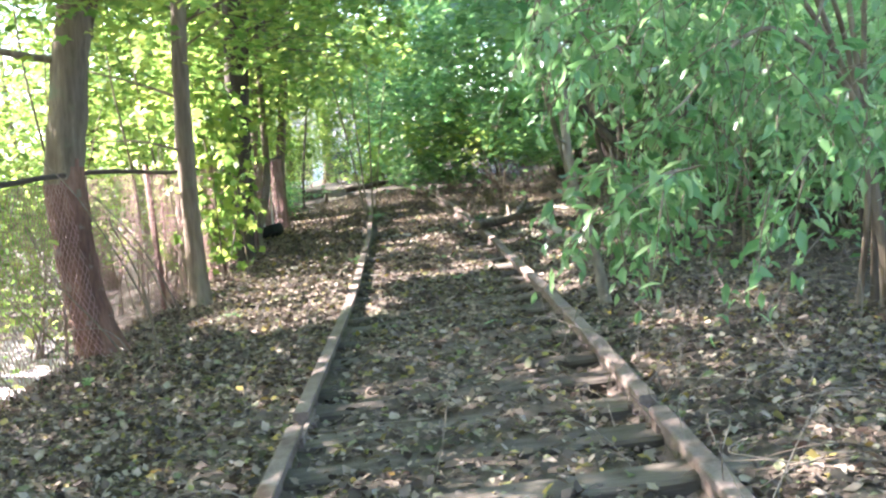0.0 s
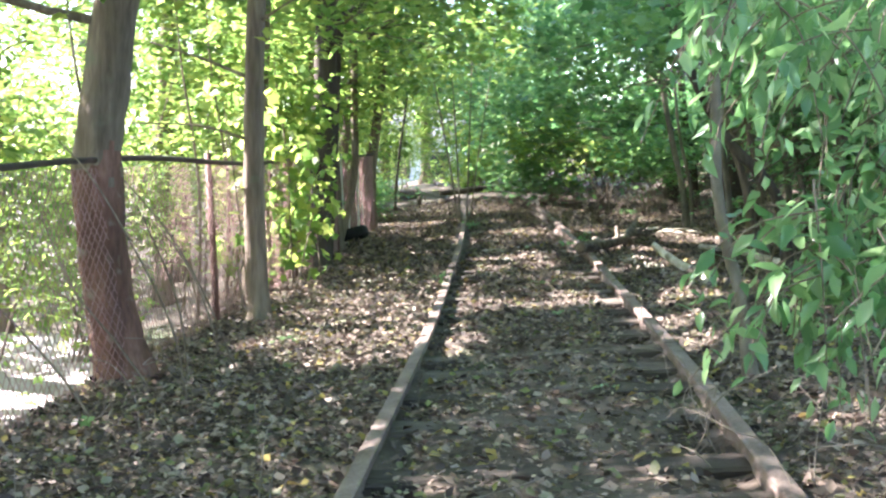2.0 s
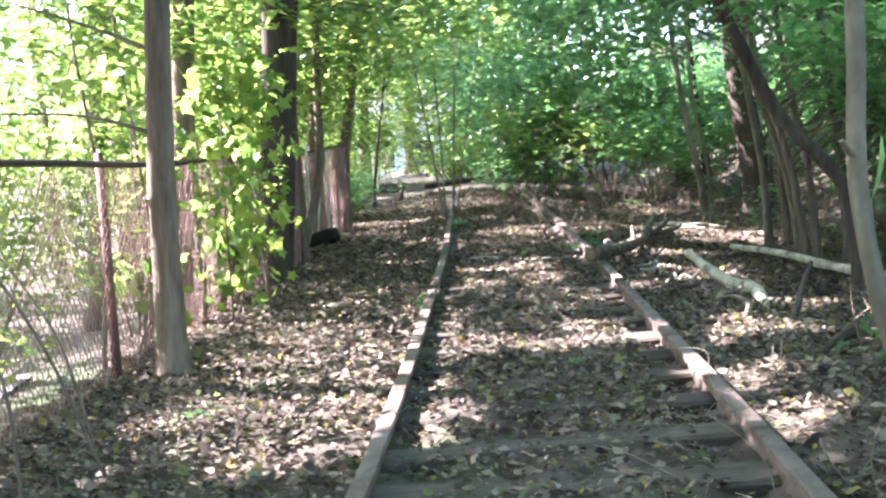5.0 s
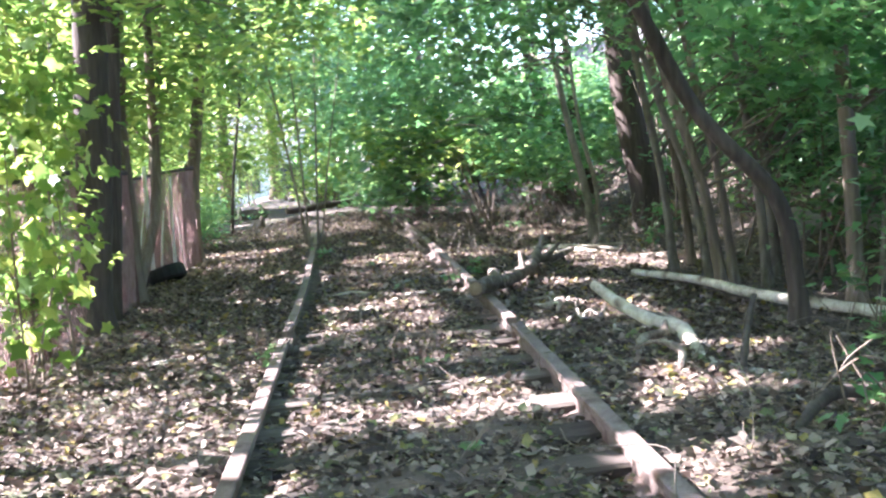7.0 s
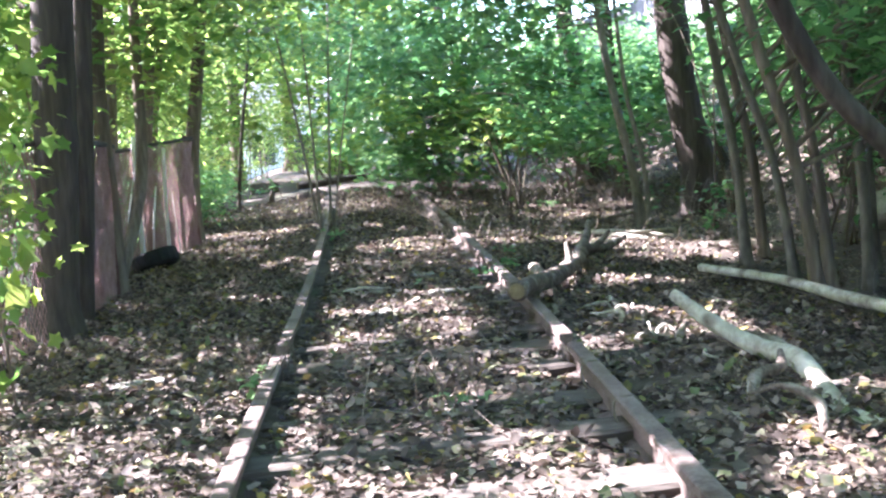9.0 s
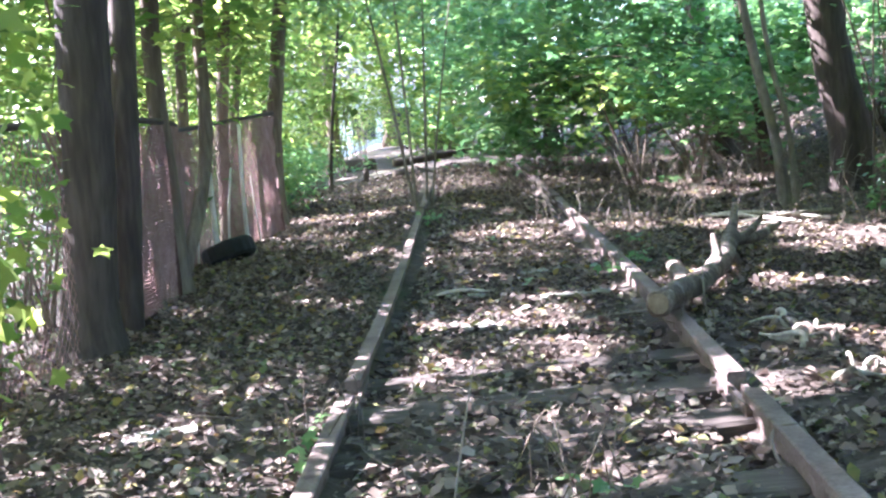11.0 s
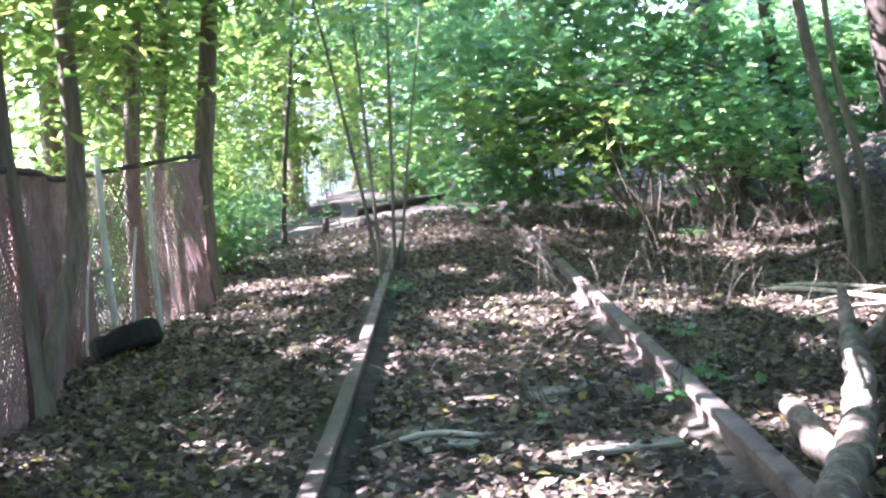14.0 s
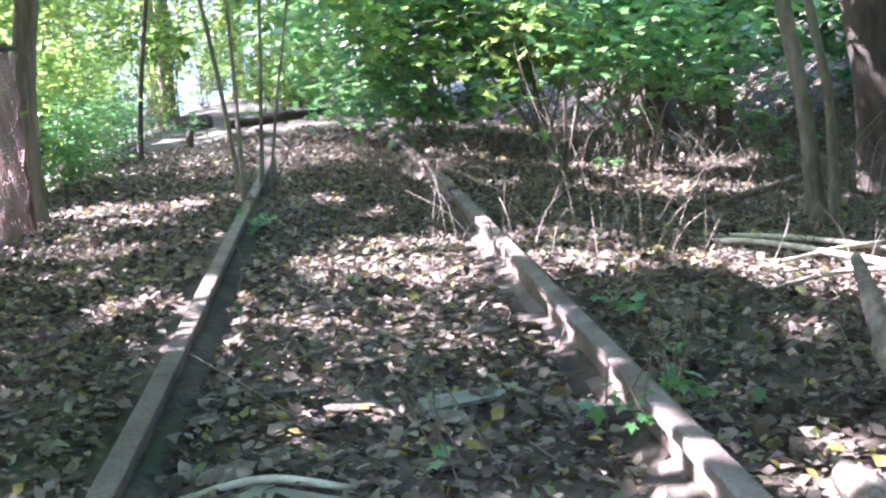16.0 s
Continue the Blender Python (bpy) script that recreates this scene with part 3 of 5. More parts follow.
log("log_block", "dark weathered log block under the fallen trunk", [(-2.3, 27.5, 0.06, 0.10), (-2.1, 27.55, 0.07, 0.11), (-1.9, 27.6, 0.08, 0.10)], BARK_DARK)
log("far_log", "dark rotten log on the bank by the path", [(-3.95, 33.3, -0.02, 0.14), (-3.65, 33.4, 0.0, 0.15), (-3.35, 33.5, 0.02, 0.13)], BARK_DARK)
post = thing("short_post", (-2.8, 27.9, gz(-2.8, 27.9)), "short dark stake standing in the path", "post")
Shape().tube([(-2.8, 27.9, gz(-2.8, 27.9) - 0.1), (-2.8, 27.9, 0.12), (-2.79, 27.9, 0.2)], [0.05, 0.05, 0.045], 8, 0.1).put("post_body", BARK_DARK, post)

# ---- trees on the fence side ----
RISE = 9.0
tree("roadside_tree", "stout leaning tree grown into the chain-link fence", [(-2.60, 8.5, -0.45, 0.17), (-2.74, 8.5, 0.25, 0.15), (-2.80, 8.5, 0.95, 0.15), (-2.78, 8.5, 1.25, 0.14), (-2.68, 8.5, 1.9, 0.135), (-2.5, 8.5, 3.0, 0.13), (-2.3, 8.6, 5.0, 0.11), (-2.1, 8.6, 7.5, 0.06)], BARK,
     [((-3.1, 8.6, 5.3, 2.6, 2.6, 2.6), 156, 55, 0.45)], LEAF_SUNNY, 0.13, OVAL, 24, rough=0.16, base_bark=BARK_RUST, base_top=1.02,
     stubs=[[(-2.75, 8.45, 1.95, 0.03), (-3.0, 8.3, 2.0, 0.028), (-3.25, 8.2, 2.07, 0.026)]])
tree("young_tree", "slim straight tree beside the track", [(-2.40, 10.9, -0.35, 0.095), (-2.41, 10.9, 0.3, 0.088), (-2.42, 10.9, 1.0, 0.085), (-2.40, 10.9, 2.0, 0.078), (-2.34, 10.9, 3.2, 0.07), (-2.3, 11, 6, 0.045)], BARK,
     [((-3.1, 11.2, 4.3, 2.4, 2.4, 2.5), 156, 55, 0.42)], LEAF_SUNNY, 0.16, SIMPLE, 16,
     stubs=[[(-2.4, 10.9, 1.75, 0.018), (-2.75, 10.8, 1.9, 0.012), (-3.2, 10.7, 2.05, 0.006)], [(-2.4, 10.9, 1.25, 0.015), (-2.8, 10.7, 1.38, 0.01), (-3.3, 10.5, 1.4, 0.005)], [(-2.4, 10.9, 2.2, 0.018), (-2.2, 10.8, 2.3, 0.01), (-1.9, 10.7, 2.45, 0.005)]])
tree("fence_tree", "brown tree standing close behind the fence", [(-2.95, 12.9, -0.4, 0.10), (-2.93, 12.9, 0.6, 0.092), (-2.86, 12.9, 1.6, 0.088), (-2.8, 12.9, 3.0, 0.08), (-2.7, 13, 6, 0.04)], BARK,
     [((-3.7, 13.2, 4.1, 2.4, 2.4, 2.7), 156, 55, 0.42), ((-3.5, 12.6, 2.0, 0.6, 0.9, 0.9), 14, 40, 0.25)], LEAF_SUNNY, 0.14, SIMPLE, 14)
tree("track_tree", "dark double-trunked tree at the embankment edge", [(-2.80, 15.4, -0.35, 0.165), (-2.75, 15.4, 0.4, 0.155), (-2.70, 15.4, 1.0, 0.15), (-2.66, 15.4, 2.0, 0.14), (-2.62, 15.3, 3.0, 0.12), (-2.6, 15.3, 4.5, 0.10), (-2.4, 15.3, 7, 0.05)], BARK_DARK,
     [((-3.2, 15.5, 4.6, 2.6, 2.5, 2.8), 182, 55, 0.42)], LEAF_SUNNY, 0.15, SIMPLE, 18, stubs=[[(-2.8, 16.05, -0.35, 0.10), (-2.72, 16.1, 1.0, 0.085), (-2.68, 16.2, 2.2, 0.08), (-2.5, 16.2, 4, 0.04)]])
tree("slanting_tree", "reddish-brown trunk slanting away from the fence", [(-2.88, 16.9, -0.35, 0.085), (-3.02, 16.9, 0.2, 0.085), (-3.12, 16.95, 0.8, 0.08), (-3.12, 17.0, 2.0, 0.07), (-3.1, 17, 4, 0.04)], BARK, [((-3.9, 17.2, 3.3, 2, 1.8, 2.2), 104, 50, 0.4)], LEAF_SUNNY, 0.15, SIMPLE, 12)
tree("twin_tree", "grey-brown twin trees behind the rail", [(-2.88, 17.5, -0.32, 0.082), (-2.90, 17.5, 0.6, 0.075), (-2.95, 17.5, 1.5, 0.07), (-2.9, 17.5, 2.8, 0.065), (-2.8, 17.5, 5, 0.035)], BARK,
     [((-3.4, 17.8, 4.3, 2.4, 2.2, 2.7), 156, 55, 0.42)], LEAF_SUNNY, 0.15, SIMPLE, 14, stubs=[[(-2.9, 17.6, -0.15, 0.06), (-2.72, 17.9, 0.8, 0.055), (-2.72, 18, 2.0, 0.05), (-2.7, 18, 4, 0.03)]])
for x, y, lx, r, h in ((-3.62, 20.4, 0.06, 0.065, 6), (-3.45, 21.2, 0.16, 0.075, 6), (-3.12, 22.3, 0.2, 0.10, 7), (-3.9, 23.5, 0.2, 0.07, 6)):
    tree("fence_tree", "brown trunk standing behind the rusty fence", [(x, y, gz(x, y) - 0.1, r), (x + lx * 0.1, y, 0.9, r * 0.95), (x + lx * 0.7, y, 1.9, r * 0.85), (x + lx * 1.3, y, 3.2, r * 0.75), (x + lx * 2, y, h, 0.03)], BARK,
         [((x - 0.4, y + 0.3, 3.9, 2.1, 2.0, 2.2), 110, 50, 0.42)], LEAF_SUNNY, 0.15, SIMPLE, 12, group="trunks behind the fence")
tree("path_sapling", "thin dark sapling beside the path", [(-3.3, 27.2, -0.25, 0.035), (-3.2, 27.2, 1.0, 0.03), (-3.0, 27.2, 2.5, 0.025), (-2.8, 27.2, 4.5, 0.015)], BARK_DARK, [((-3.0, 27.4, 3.2, 1.2, 1.2, 1.2), 30, 45, 0.3)], LEAF_SUNNY, 0.10, OVAL, 8, "sapling")

# stems that grow out of the lower rail
for k, (x, y, tx, ty, r) in enumerate(((-1.55, 22.9, -2.15, 23.2, 0.022), (-1.5, 22.6, -1.75, 23.4, 0.02), (-1.42, 23.2, -1.35, 23.6, 0.02), (-1.38, 23.4, -0.95, 23.9, 0.015))):
    tree("rail_sapling", "slender grey sapling growing beside the rail", [(x, y, gz(x, y) - 0.05, r), (x + (tx - x) * 0.25, y + (ty - y) * 0.3, 0.8, r * 0.85), (x + (tx - x) * 0.6, y + (ty - y) * 0.7, 1.9, r * 0.7), (tx, ty, 3.2, r * 0.5), (tx, ty, 4.4, 0.006)], BARK_SMOOTH,
         [((tx, ty + 0.2, 3.0, 0.9, 0.9, 1.1), 26, 45, 0.25)], LEAF_GREEN, 0.08, OVAL, 8, "sapling", 8, group="saplings on the rail")

# bright maple saplings hanging over the fence side
for x, y, z, r, n in ((-3.0, 13.3, 1.3, 0.45, 34), (-2.9, 13.8, 1.1, 0.36, 40), (-2.95, 14.3, 2.1, 0.45, 30), (-3.2, 16.2, 2.3, 0.5, 22), (-3.3, 11.8, 1.3, 0.6, 26), (-3.2, 12.4, 2.2, 0.6, 24), (-3.4, 9.6, 0.9, 0.6, 16), (-3.3, 7.0, 0.9, 0.5, 10)):
    tree("maple_sapling", "sunlit yellow-green maple sapling by the fence", [(x + 0.1, y, gz(x, y) - 0.05, 0.018), (x + 0.15, y, 0.8, 0.014), (x, y, 2.0, 0.01), (x - 0.05, y, 2.8, 0.005)], BARK,
         [((x, y, z, r, r, 1.25), n, 22, 0.22)], LEAF_SUNNY, 0.105, MAPLE, 7, "sapling", 9, group="maple saplings", droop=0.7, clear=0.93)

# ---- trees on the bank side ----
tree("smooth_tree", "smooth grey-brown curved young tree beside the rail", [(1.02, 7.6, -0.14, 0.037), (0.935, 7.6, 0.42, 0.031), (0.865, 7.6, 0.68, 0.030), (0.80, 7.6, 1.03, 0.029), (0.79, 7.6, 1.42, 0.028), (0.76, 7.6, 1.80, 0.027), (0.61, 7.6, 2.25, 0.026), (0.35, 7.8, 3.4, 0.024), (0.1, 8.1, 5, 0.016)], BARK_SMOOTH,
     [((0.9, 9.3, 4.8, 2.0, 2.2, 1.5), 40, 50, 0.42)], LEAF_GREEN, 0.12, OVAL, 16, stubs=[[(0.80, 7.6, 1.10, 0.015), (0.76, 7.56, 1.12, 0.011), (0.73, 7.52, 1.15, 0.007)]])
tree("leaning_tree", "dark crooked tree leaning over the track", [(2.27, 12.7, -0.15, 0.06), (2.25, 12.7, 0.25, 0.054), (2.14, 12.7, 0.78, 0.052), (1.69, 12.7, 1.29, 0.05), (1.39, 12.65, 1.80, 0.048), (1.13, 12.6, 2.38, 0.044), (0.9, 12.6, 3.4, 0.034), (0.7, 12.6, 5.0, 0.018)], BARK_DARK,
     [((0.9, 12.9, 4.6, 1.9, 2.0, 1.4), 44, 50, 0.42)], LEAF_GREEN, 0.14, SIMPLE, 14)
for x, y, tx, r in ((2.35, 14.6, -0.5, 0.045), (2.5, 14.8, -0.35, 0.04), (2.8, 14.9, -0.25, 0.04), (2.35, 16.2, -0.3, 0.042), (2.7, 16.9, -0.35, 0.045), (2.5, 15.5, -0.55, 0.035), (3.1, 15.6, -0.2, 0.05), (3.0, 13.6, -0.1, 0.06), (3.6, 14.5, 0.1, 0.05)):
    tree("slender_tree", "slender grey stem in a leaning clump of young trees", [(x, y, gz(x, y) - 0.08, r), (x + tx * 0.3, y, 0.8, r * 0.9), (x + tx * 0.8, y, 1.6, r * 0.85), (x + tx * 1.2, y, 2.4, r * 0.7), (x + tx * 1.8, y, 4.5, 0.015)], BARK_SMOOTH if rng.random() < 0.6 else BARK,
         [((x + tx * 1.4, y, 3.5, 1.3, 1.3, 1.4), 34, 45, 0.35), ((x + 0.5, y, 1.9, 0.9, 0.9, 0.7), 9, 32, 0.22)], LEAF_GREEN, 0.10, OVAL, 10, group="clump of slender trees")
tree("bank_tree", "big dark-barked tree at the foot of the bank", [(3.25, 21.2, -0.2, 0.24), (3.2, 21.2, 0.6, 0.215), (3.05, 21.2, 1.3, 0.2), (2.9, 21.2, 2.4, 0.19), (2.7, 21.2, 4.5, 0.15), (2.5, 21.2, 7, 0.07)], BARK_DARK,
     [((2.2, 21.5, 5.8, 3.0, 2.8, 2.0), 70, 55, 0.45)], LEAF_GREEN, 0.16, SIMPLE, 20)
tree("slim_bank_tree", "slim grey tree leaning at the foot of the bank", [(2.3, 20.1, -0.12, 0.058), (2.2, 20.1, 0.6, 0.05), (2.02, 20.1, 1.4, 0.046), (1.85, 20.1, 2.4, 0.04), (1.6, 20.1, 5, 0.02)], BARK_SMOOTH,
     [((1.6, 20.3, 4.2, 1.8, 1.8, 1.4), 34, 45, 0.4)], LEAF_GREEN, 0.12, SIMPLE, 12, stubs=[[(2.36, 20.0, -0.05, 0.035), (2.3, 20.0, 0.7, 0.03), (2.12, 20, 1.5, 0.026), (2.0, 20, 2.6, 0.02)]])
tree("bank_tree", "dark tree trunk standing on the bank before the board fence", [(2.9, 26.5, 0.1, 0.16), (2.75, 26.4, 1.2, 0.15), (2.45, 26.2, 2.2, 0.145), (2.25, 26.1, 3.2, 0.14), (2.1, 26, 6, 0.08)], BARK_DARK,
     [((1.6, 26.3, 5.8, 2.4, 2.0, 1.8), 50, 55, 0.45)], LEAF_GREEN, 0.16, SIMPLE, 14)
tree("bank_tree", "slim dark tree among the green bank shrubs", [(3.0, 24.3, 0.0, 0.085), (2.9, 24.3, 1.0, 0.08), (2.7, 24.3, 2.2, 0.075), (2.5, 24.3, 5, 0.04)], BARK_DARK, [((2.2, 24.5, 4.6, 2.0, 1.8, 1.7), 40, 50, 0.42)], LEAF_GREEN, 0.14, SIMPLE, 10)


def shrub(label, x, y, crowns, leaf, size, kind=OVAL, stems=7, droop=0.4, group="", limbs=None, name="shrub", r=0.014, up=0.75, clear=True):
    e = thing(name, (x, y, gz(x, y)), label, "shrub", group)
    allp = []
    for box, n, per, spread in crowns:
        c, p = clumps(box, n, per, spread)
        p = p[p[:, 2] > ground_z(p[:, 0], p[:, 1]) + 0.05]
        allp.append(p)
        for q in c[rng.permutation(n)[:stems]]:
            f = np.array((x + rng.normal() * 0.12, y + rng.normal() * 0.12, 0))
            f[2] = gz(f[0], f[1]) - 0.04
            mid = f * 0.45 + q * 0.55 + np.array((rng.normal() * 0.08, rng.normal() * 0.08, 0.22))
            pp, rr = smooth_path([(*f, r), (*mid, r * 0.65), (*q, 0.003)], 6)
            Shape().tube(pp, rr, 6, 0.05).put("stem", BARK, e)
    p = np.vstack(allp)
    leaf_cloud("leaves", p, size * rng.uniform(0.55, 1.25, len(p)), leaf, e, kind, droop, up, clear=clear)
    return e


# the big drooping bush that overhangs the start
bush = thing("overhanging_bush", (2.5, 6.7, gz(2.5, 6.7)), "large glossy-leaved bush drooping over the rail", "shrub")
for tx, ty, tz in ((0.75, 5.2, 2.3), (1.1, 5.5, 1.7), (1.7, 5.4, 1.5), (1.9, 6.1, 2.4), (0.95, 5.0, 1.2), (2.2, 5.6, 2.0)):
    f = np.array((2.5 + rng.normal() * 0.1, 6.7 + rng.normal() * 0.1, 0))
    f[2] = gz(f[0], f[1]) - 0.05
    pp, rr = smooth_path([(*f, 0.022), (2.35, 6.5, 0.9 + 0.2 * rng.random(), 0.018), ((2.3 + tx) / 2, (6.5 + ty) / 2, max(1.6, tz + 0.25), 0.013), (tx, ty, tz, 0.005)], 7)
    Shape().tube(pp, rr, 8, 0.06).put("stem", BARK, bush)
twigs, leafat, leafsize = Shape(), [], []
for cx, cy, cz, rx, ry, rz, n in ((0.60, 5.1, 1.7, 0.16, 0.3, 0.35, 12), (0.80, 5.25, 0.90, 0.18, 0.25, 0.18, 20), (1.22, 5.6, 1.7, 0.72, 0.55, 0.62, 80), (2.0, 6.2, 1.6, 0.9, 0.8, 1.0, 70), (1.05, 5.4, 0.95, 0.34, 0.35, 0.26, 24), (1.9, 5.1, 1.15, 0.5, 0.4, 0.4, 22), (1.0, 5.5, 2.4, 0.8, 0.6, 0.45, 44), (0.78, 3.95, 0.95, 0.08, 0.08, 0.06, 3), (1.25, 4.3, 0.85, 0.2, 0.15, 0.15, 5), (2.6, 7.4, 1.7, 0.8, 1.0, 1.0, 50)):
    c = rng.normal(size=(n, 3))
    c = c / np.linalg.norm(c, axis=1)[:, None] * rng.uniform(0.2, 1, (n, 1)) ** 0.45 * np.array((rx, ry, rz)) + np.array((cx, cy, cz))
    for a in c:
        d = np.array((rng.normal() * 0.5 - 0.45, rng.normal() * 0.5 - 0.25, rng.uniform(-1.1, -0.1)))
        d = d / np.linalg.norm(d) * rng.uniform(0.22, 0.5)
        end = a + d + np.array((0, 0, -0.16 * rng.random()))
        pp, rr = smooth_path([(*(a - d * 0.2), 0.004), (*(a + d * 0.5 + np.array((0, 0, 0.03))), 0.003), (*end, 0.0015)], 4)
        twigs.tube(pp, rr, 4, caps=False)
        k = int(rng.integers(9, 16))
        q = np.stack([np.interp(np.linspace(0.05, 1, k), np.linspace(0, 1, len(pp)), pp[:, ax]) for ax in range(3)], 1) + rng.normal(size=(k, 3)) * 0.022
        leafat.append(q)
        leafsize.append(rng.uniform(0.75, 1.2) * 0.112 * np.linspace(1.1, 0.65, k) * rng.uniform(0.7, 1.15, k))
tagged(twigs.put("brushwood", BARK, bush), kind="stuff")
leafat, leafsize = np.vstack(leafat), np.concatenate(leafsize)
ok = leafat[:, 2] > ground_z(leafat[:, 0], leafat[:, 1]) + 0.05
leaf_cloud("leaves", leafat[ok], leafsize[ok], LEAF_COOL, bush, OVAL, 1.1, 0.42)

# green wall of maple shrubs on the bank and beyond the track's end
for x, y, z, rx, ry, rz, n, s, lf in ((1.0, 24.8, 1.35, 1.5, 1.2, 0.72, 60, 0.12, LEAF_GREEN), (2.6, 24.6, 1.5, 1.4, 1.3, 0.75, 60, 0.12, LEAF_GREEN), (0.0, 27.0, 1.5, 1.5, 1.6, 1.3, 90, 0.12, LEAF_GREEN), (3.9, 23.2, 1.65, 1.3, 1.6, 0.8, 55, 0.12, LEAF_GREEN),
                                       (2.4, 28.0, 1.6, 1.8, 1.6, 1.0, 80, 0.13, LEAF_GREEN), (4.6, 19.5, 2.0, 1.3, 1.8, 1.1, 60, 0.12, LEAF_GREEN), (4.6, 16.5, 1.9, 1.1, 1.6, 1.2, 60, 0.12, LEAF_GREEN), (4.4, 13.5, 1.7, 1.0, 1.5, 1.3, 60, 0.11, LEAF_GREEN),
                                       (-0.6, 31.5, 2.0, 1.4, 1.8, 1.9, 80, 0.14, LEAF_GREEN), (-1.7, 33.0, 2.3, 1.4, 2.0, 1.9, 80, 0.14, LEAF_SUNNY), (3.6, 10.5, 1.8, 0.9, 1.5, 1.4, 60, 0.11, LEAF_COOL), (3.6, 8.0, 1.6, 0.9, 1.4, 1.4, 50, 0.10, LEAF_COOL), (4.6, 31.0, 1.9, 1.2, 1.6, 0.9, 50, 0.13, LEAF_GREEN)):
    shrub("dense green maple shrub on the bank", x + 0.3, y + 0.3, [((x, y, z, rx, ry, rz), int(n * 0.72), 40, 0.34)], lf, s * 1.42, MAPLE if y < 29 else SIMPLE, 9, 0.45, "green shrubs on the bank", name="bank_shrub")

# leafy thickets: sunlit behind the fence, greener beyond the end of the track
for x, y, z, rx, ry, rz, n, lf in ((-4.45, 6.5, 1.04, 1.0, 1.5, 1.6, 85, LEAF_SUNNY), (-4.35, 9.5, 1.4, 1.0, 1.5, 1.9, 115, LEAF_SUNNY), (-4.45, 12.5, 1.5, 1.0, 1.6, 2.0, 130, LEAF_SUNNY), (-4.25, 15.5, 1.6, 1.0, 1.6, 1.5, 102, LEAF_SUNNY), (-4.45, 18.5, 1.84, 1.0, 1.6, 1.4, 102, LEAF_SUNNY), (-4.25, 21.5, 1.92, 1.0, 1.6, 1.4, 102, LEAF_SUNNY),
                                   (-4.15, 24.5, 1.28, 0.9, 1.5, 1.6, 102, LEAF_SUNNY), (-4.9, 27.5, 1.8, 1.1, 1.6, 1.8, 70, LEAF_SUNNY), (-5.2, 31.0, 1.9, 1.2, 1.8, 2.0, 80, LEAF_SUNNY), (-4.4, 35.0, 2.6, 1.3, 1.5, 1.9, 70, LEAF_SUNNY), (-2.4, 36.5, 2.6, 1.5, 1.5, 2.2, 90, LEAF_SUNNY), (-6.5, 36.0, 1.6, 1.4, 1.5, 1.8, 70, LEAF_SUNNY),
                                   (-6.0, 33.5, 0.6, 1.0, 1.0, 0.9, 40, LEAF_SUNNY), (-5.4, 38.0, 0.9, 1.2, 1.0, 1.2, 50, LEAF_SUNNY), (-7.2, 41.0, 1.0, 1.6, 1.2, 1.4, 60, LEAF_SUNNY), (-3.9, 45.0, 0.9, 1.5, 1.2, 1.4, 60, LEAF_SUNNY), (-1.6, 30.5, 0.75, 0.7, 0.8, 0.5, 30, LEAF_SUNNY), (-6.1, 50.0, 1.3, 1.3, 1.0, 1.4, 34, LEAF_SUNNY), (-9.0, 46.0, 1.2, 2.0, 1.2, 1.6, 60, LEAF_SUNNY), (-1.0, 36.0, 2.6, 1.4, 1.5, 2.4, 90, LEAF_GREEN), (1.6, 34.5, 1.6, 1.2, 1.4, 1.0, 40, LEAF_GREEN), (-3.4, 42.0, 3.2, 2.2, 1.5, 2.0, 80, LEAF_SUNNY)):
    shrub("sunlit leafy thicket beyond the fence", x, y, [((x, y, z, rx, ry, rz), n, 50, 0.32)], lf, 0.12, SIMPLE if y > 29 else OVAL, 6, 0.45, "leafy thickets", name="thicket")

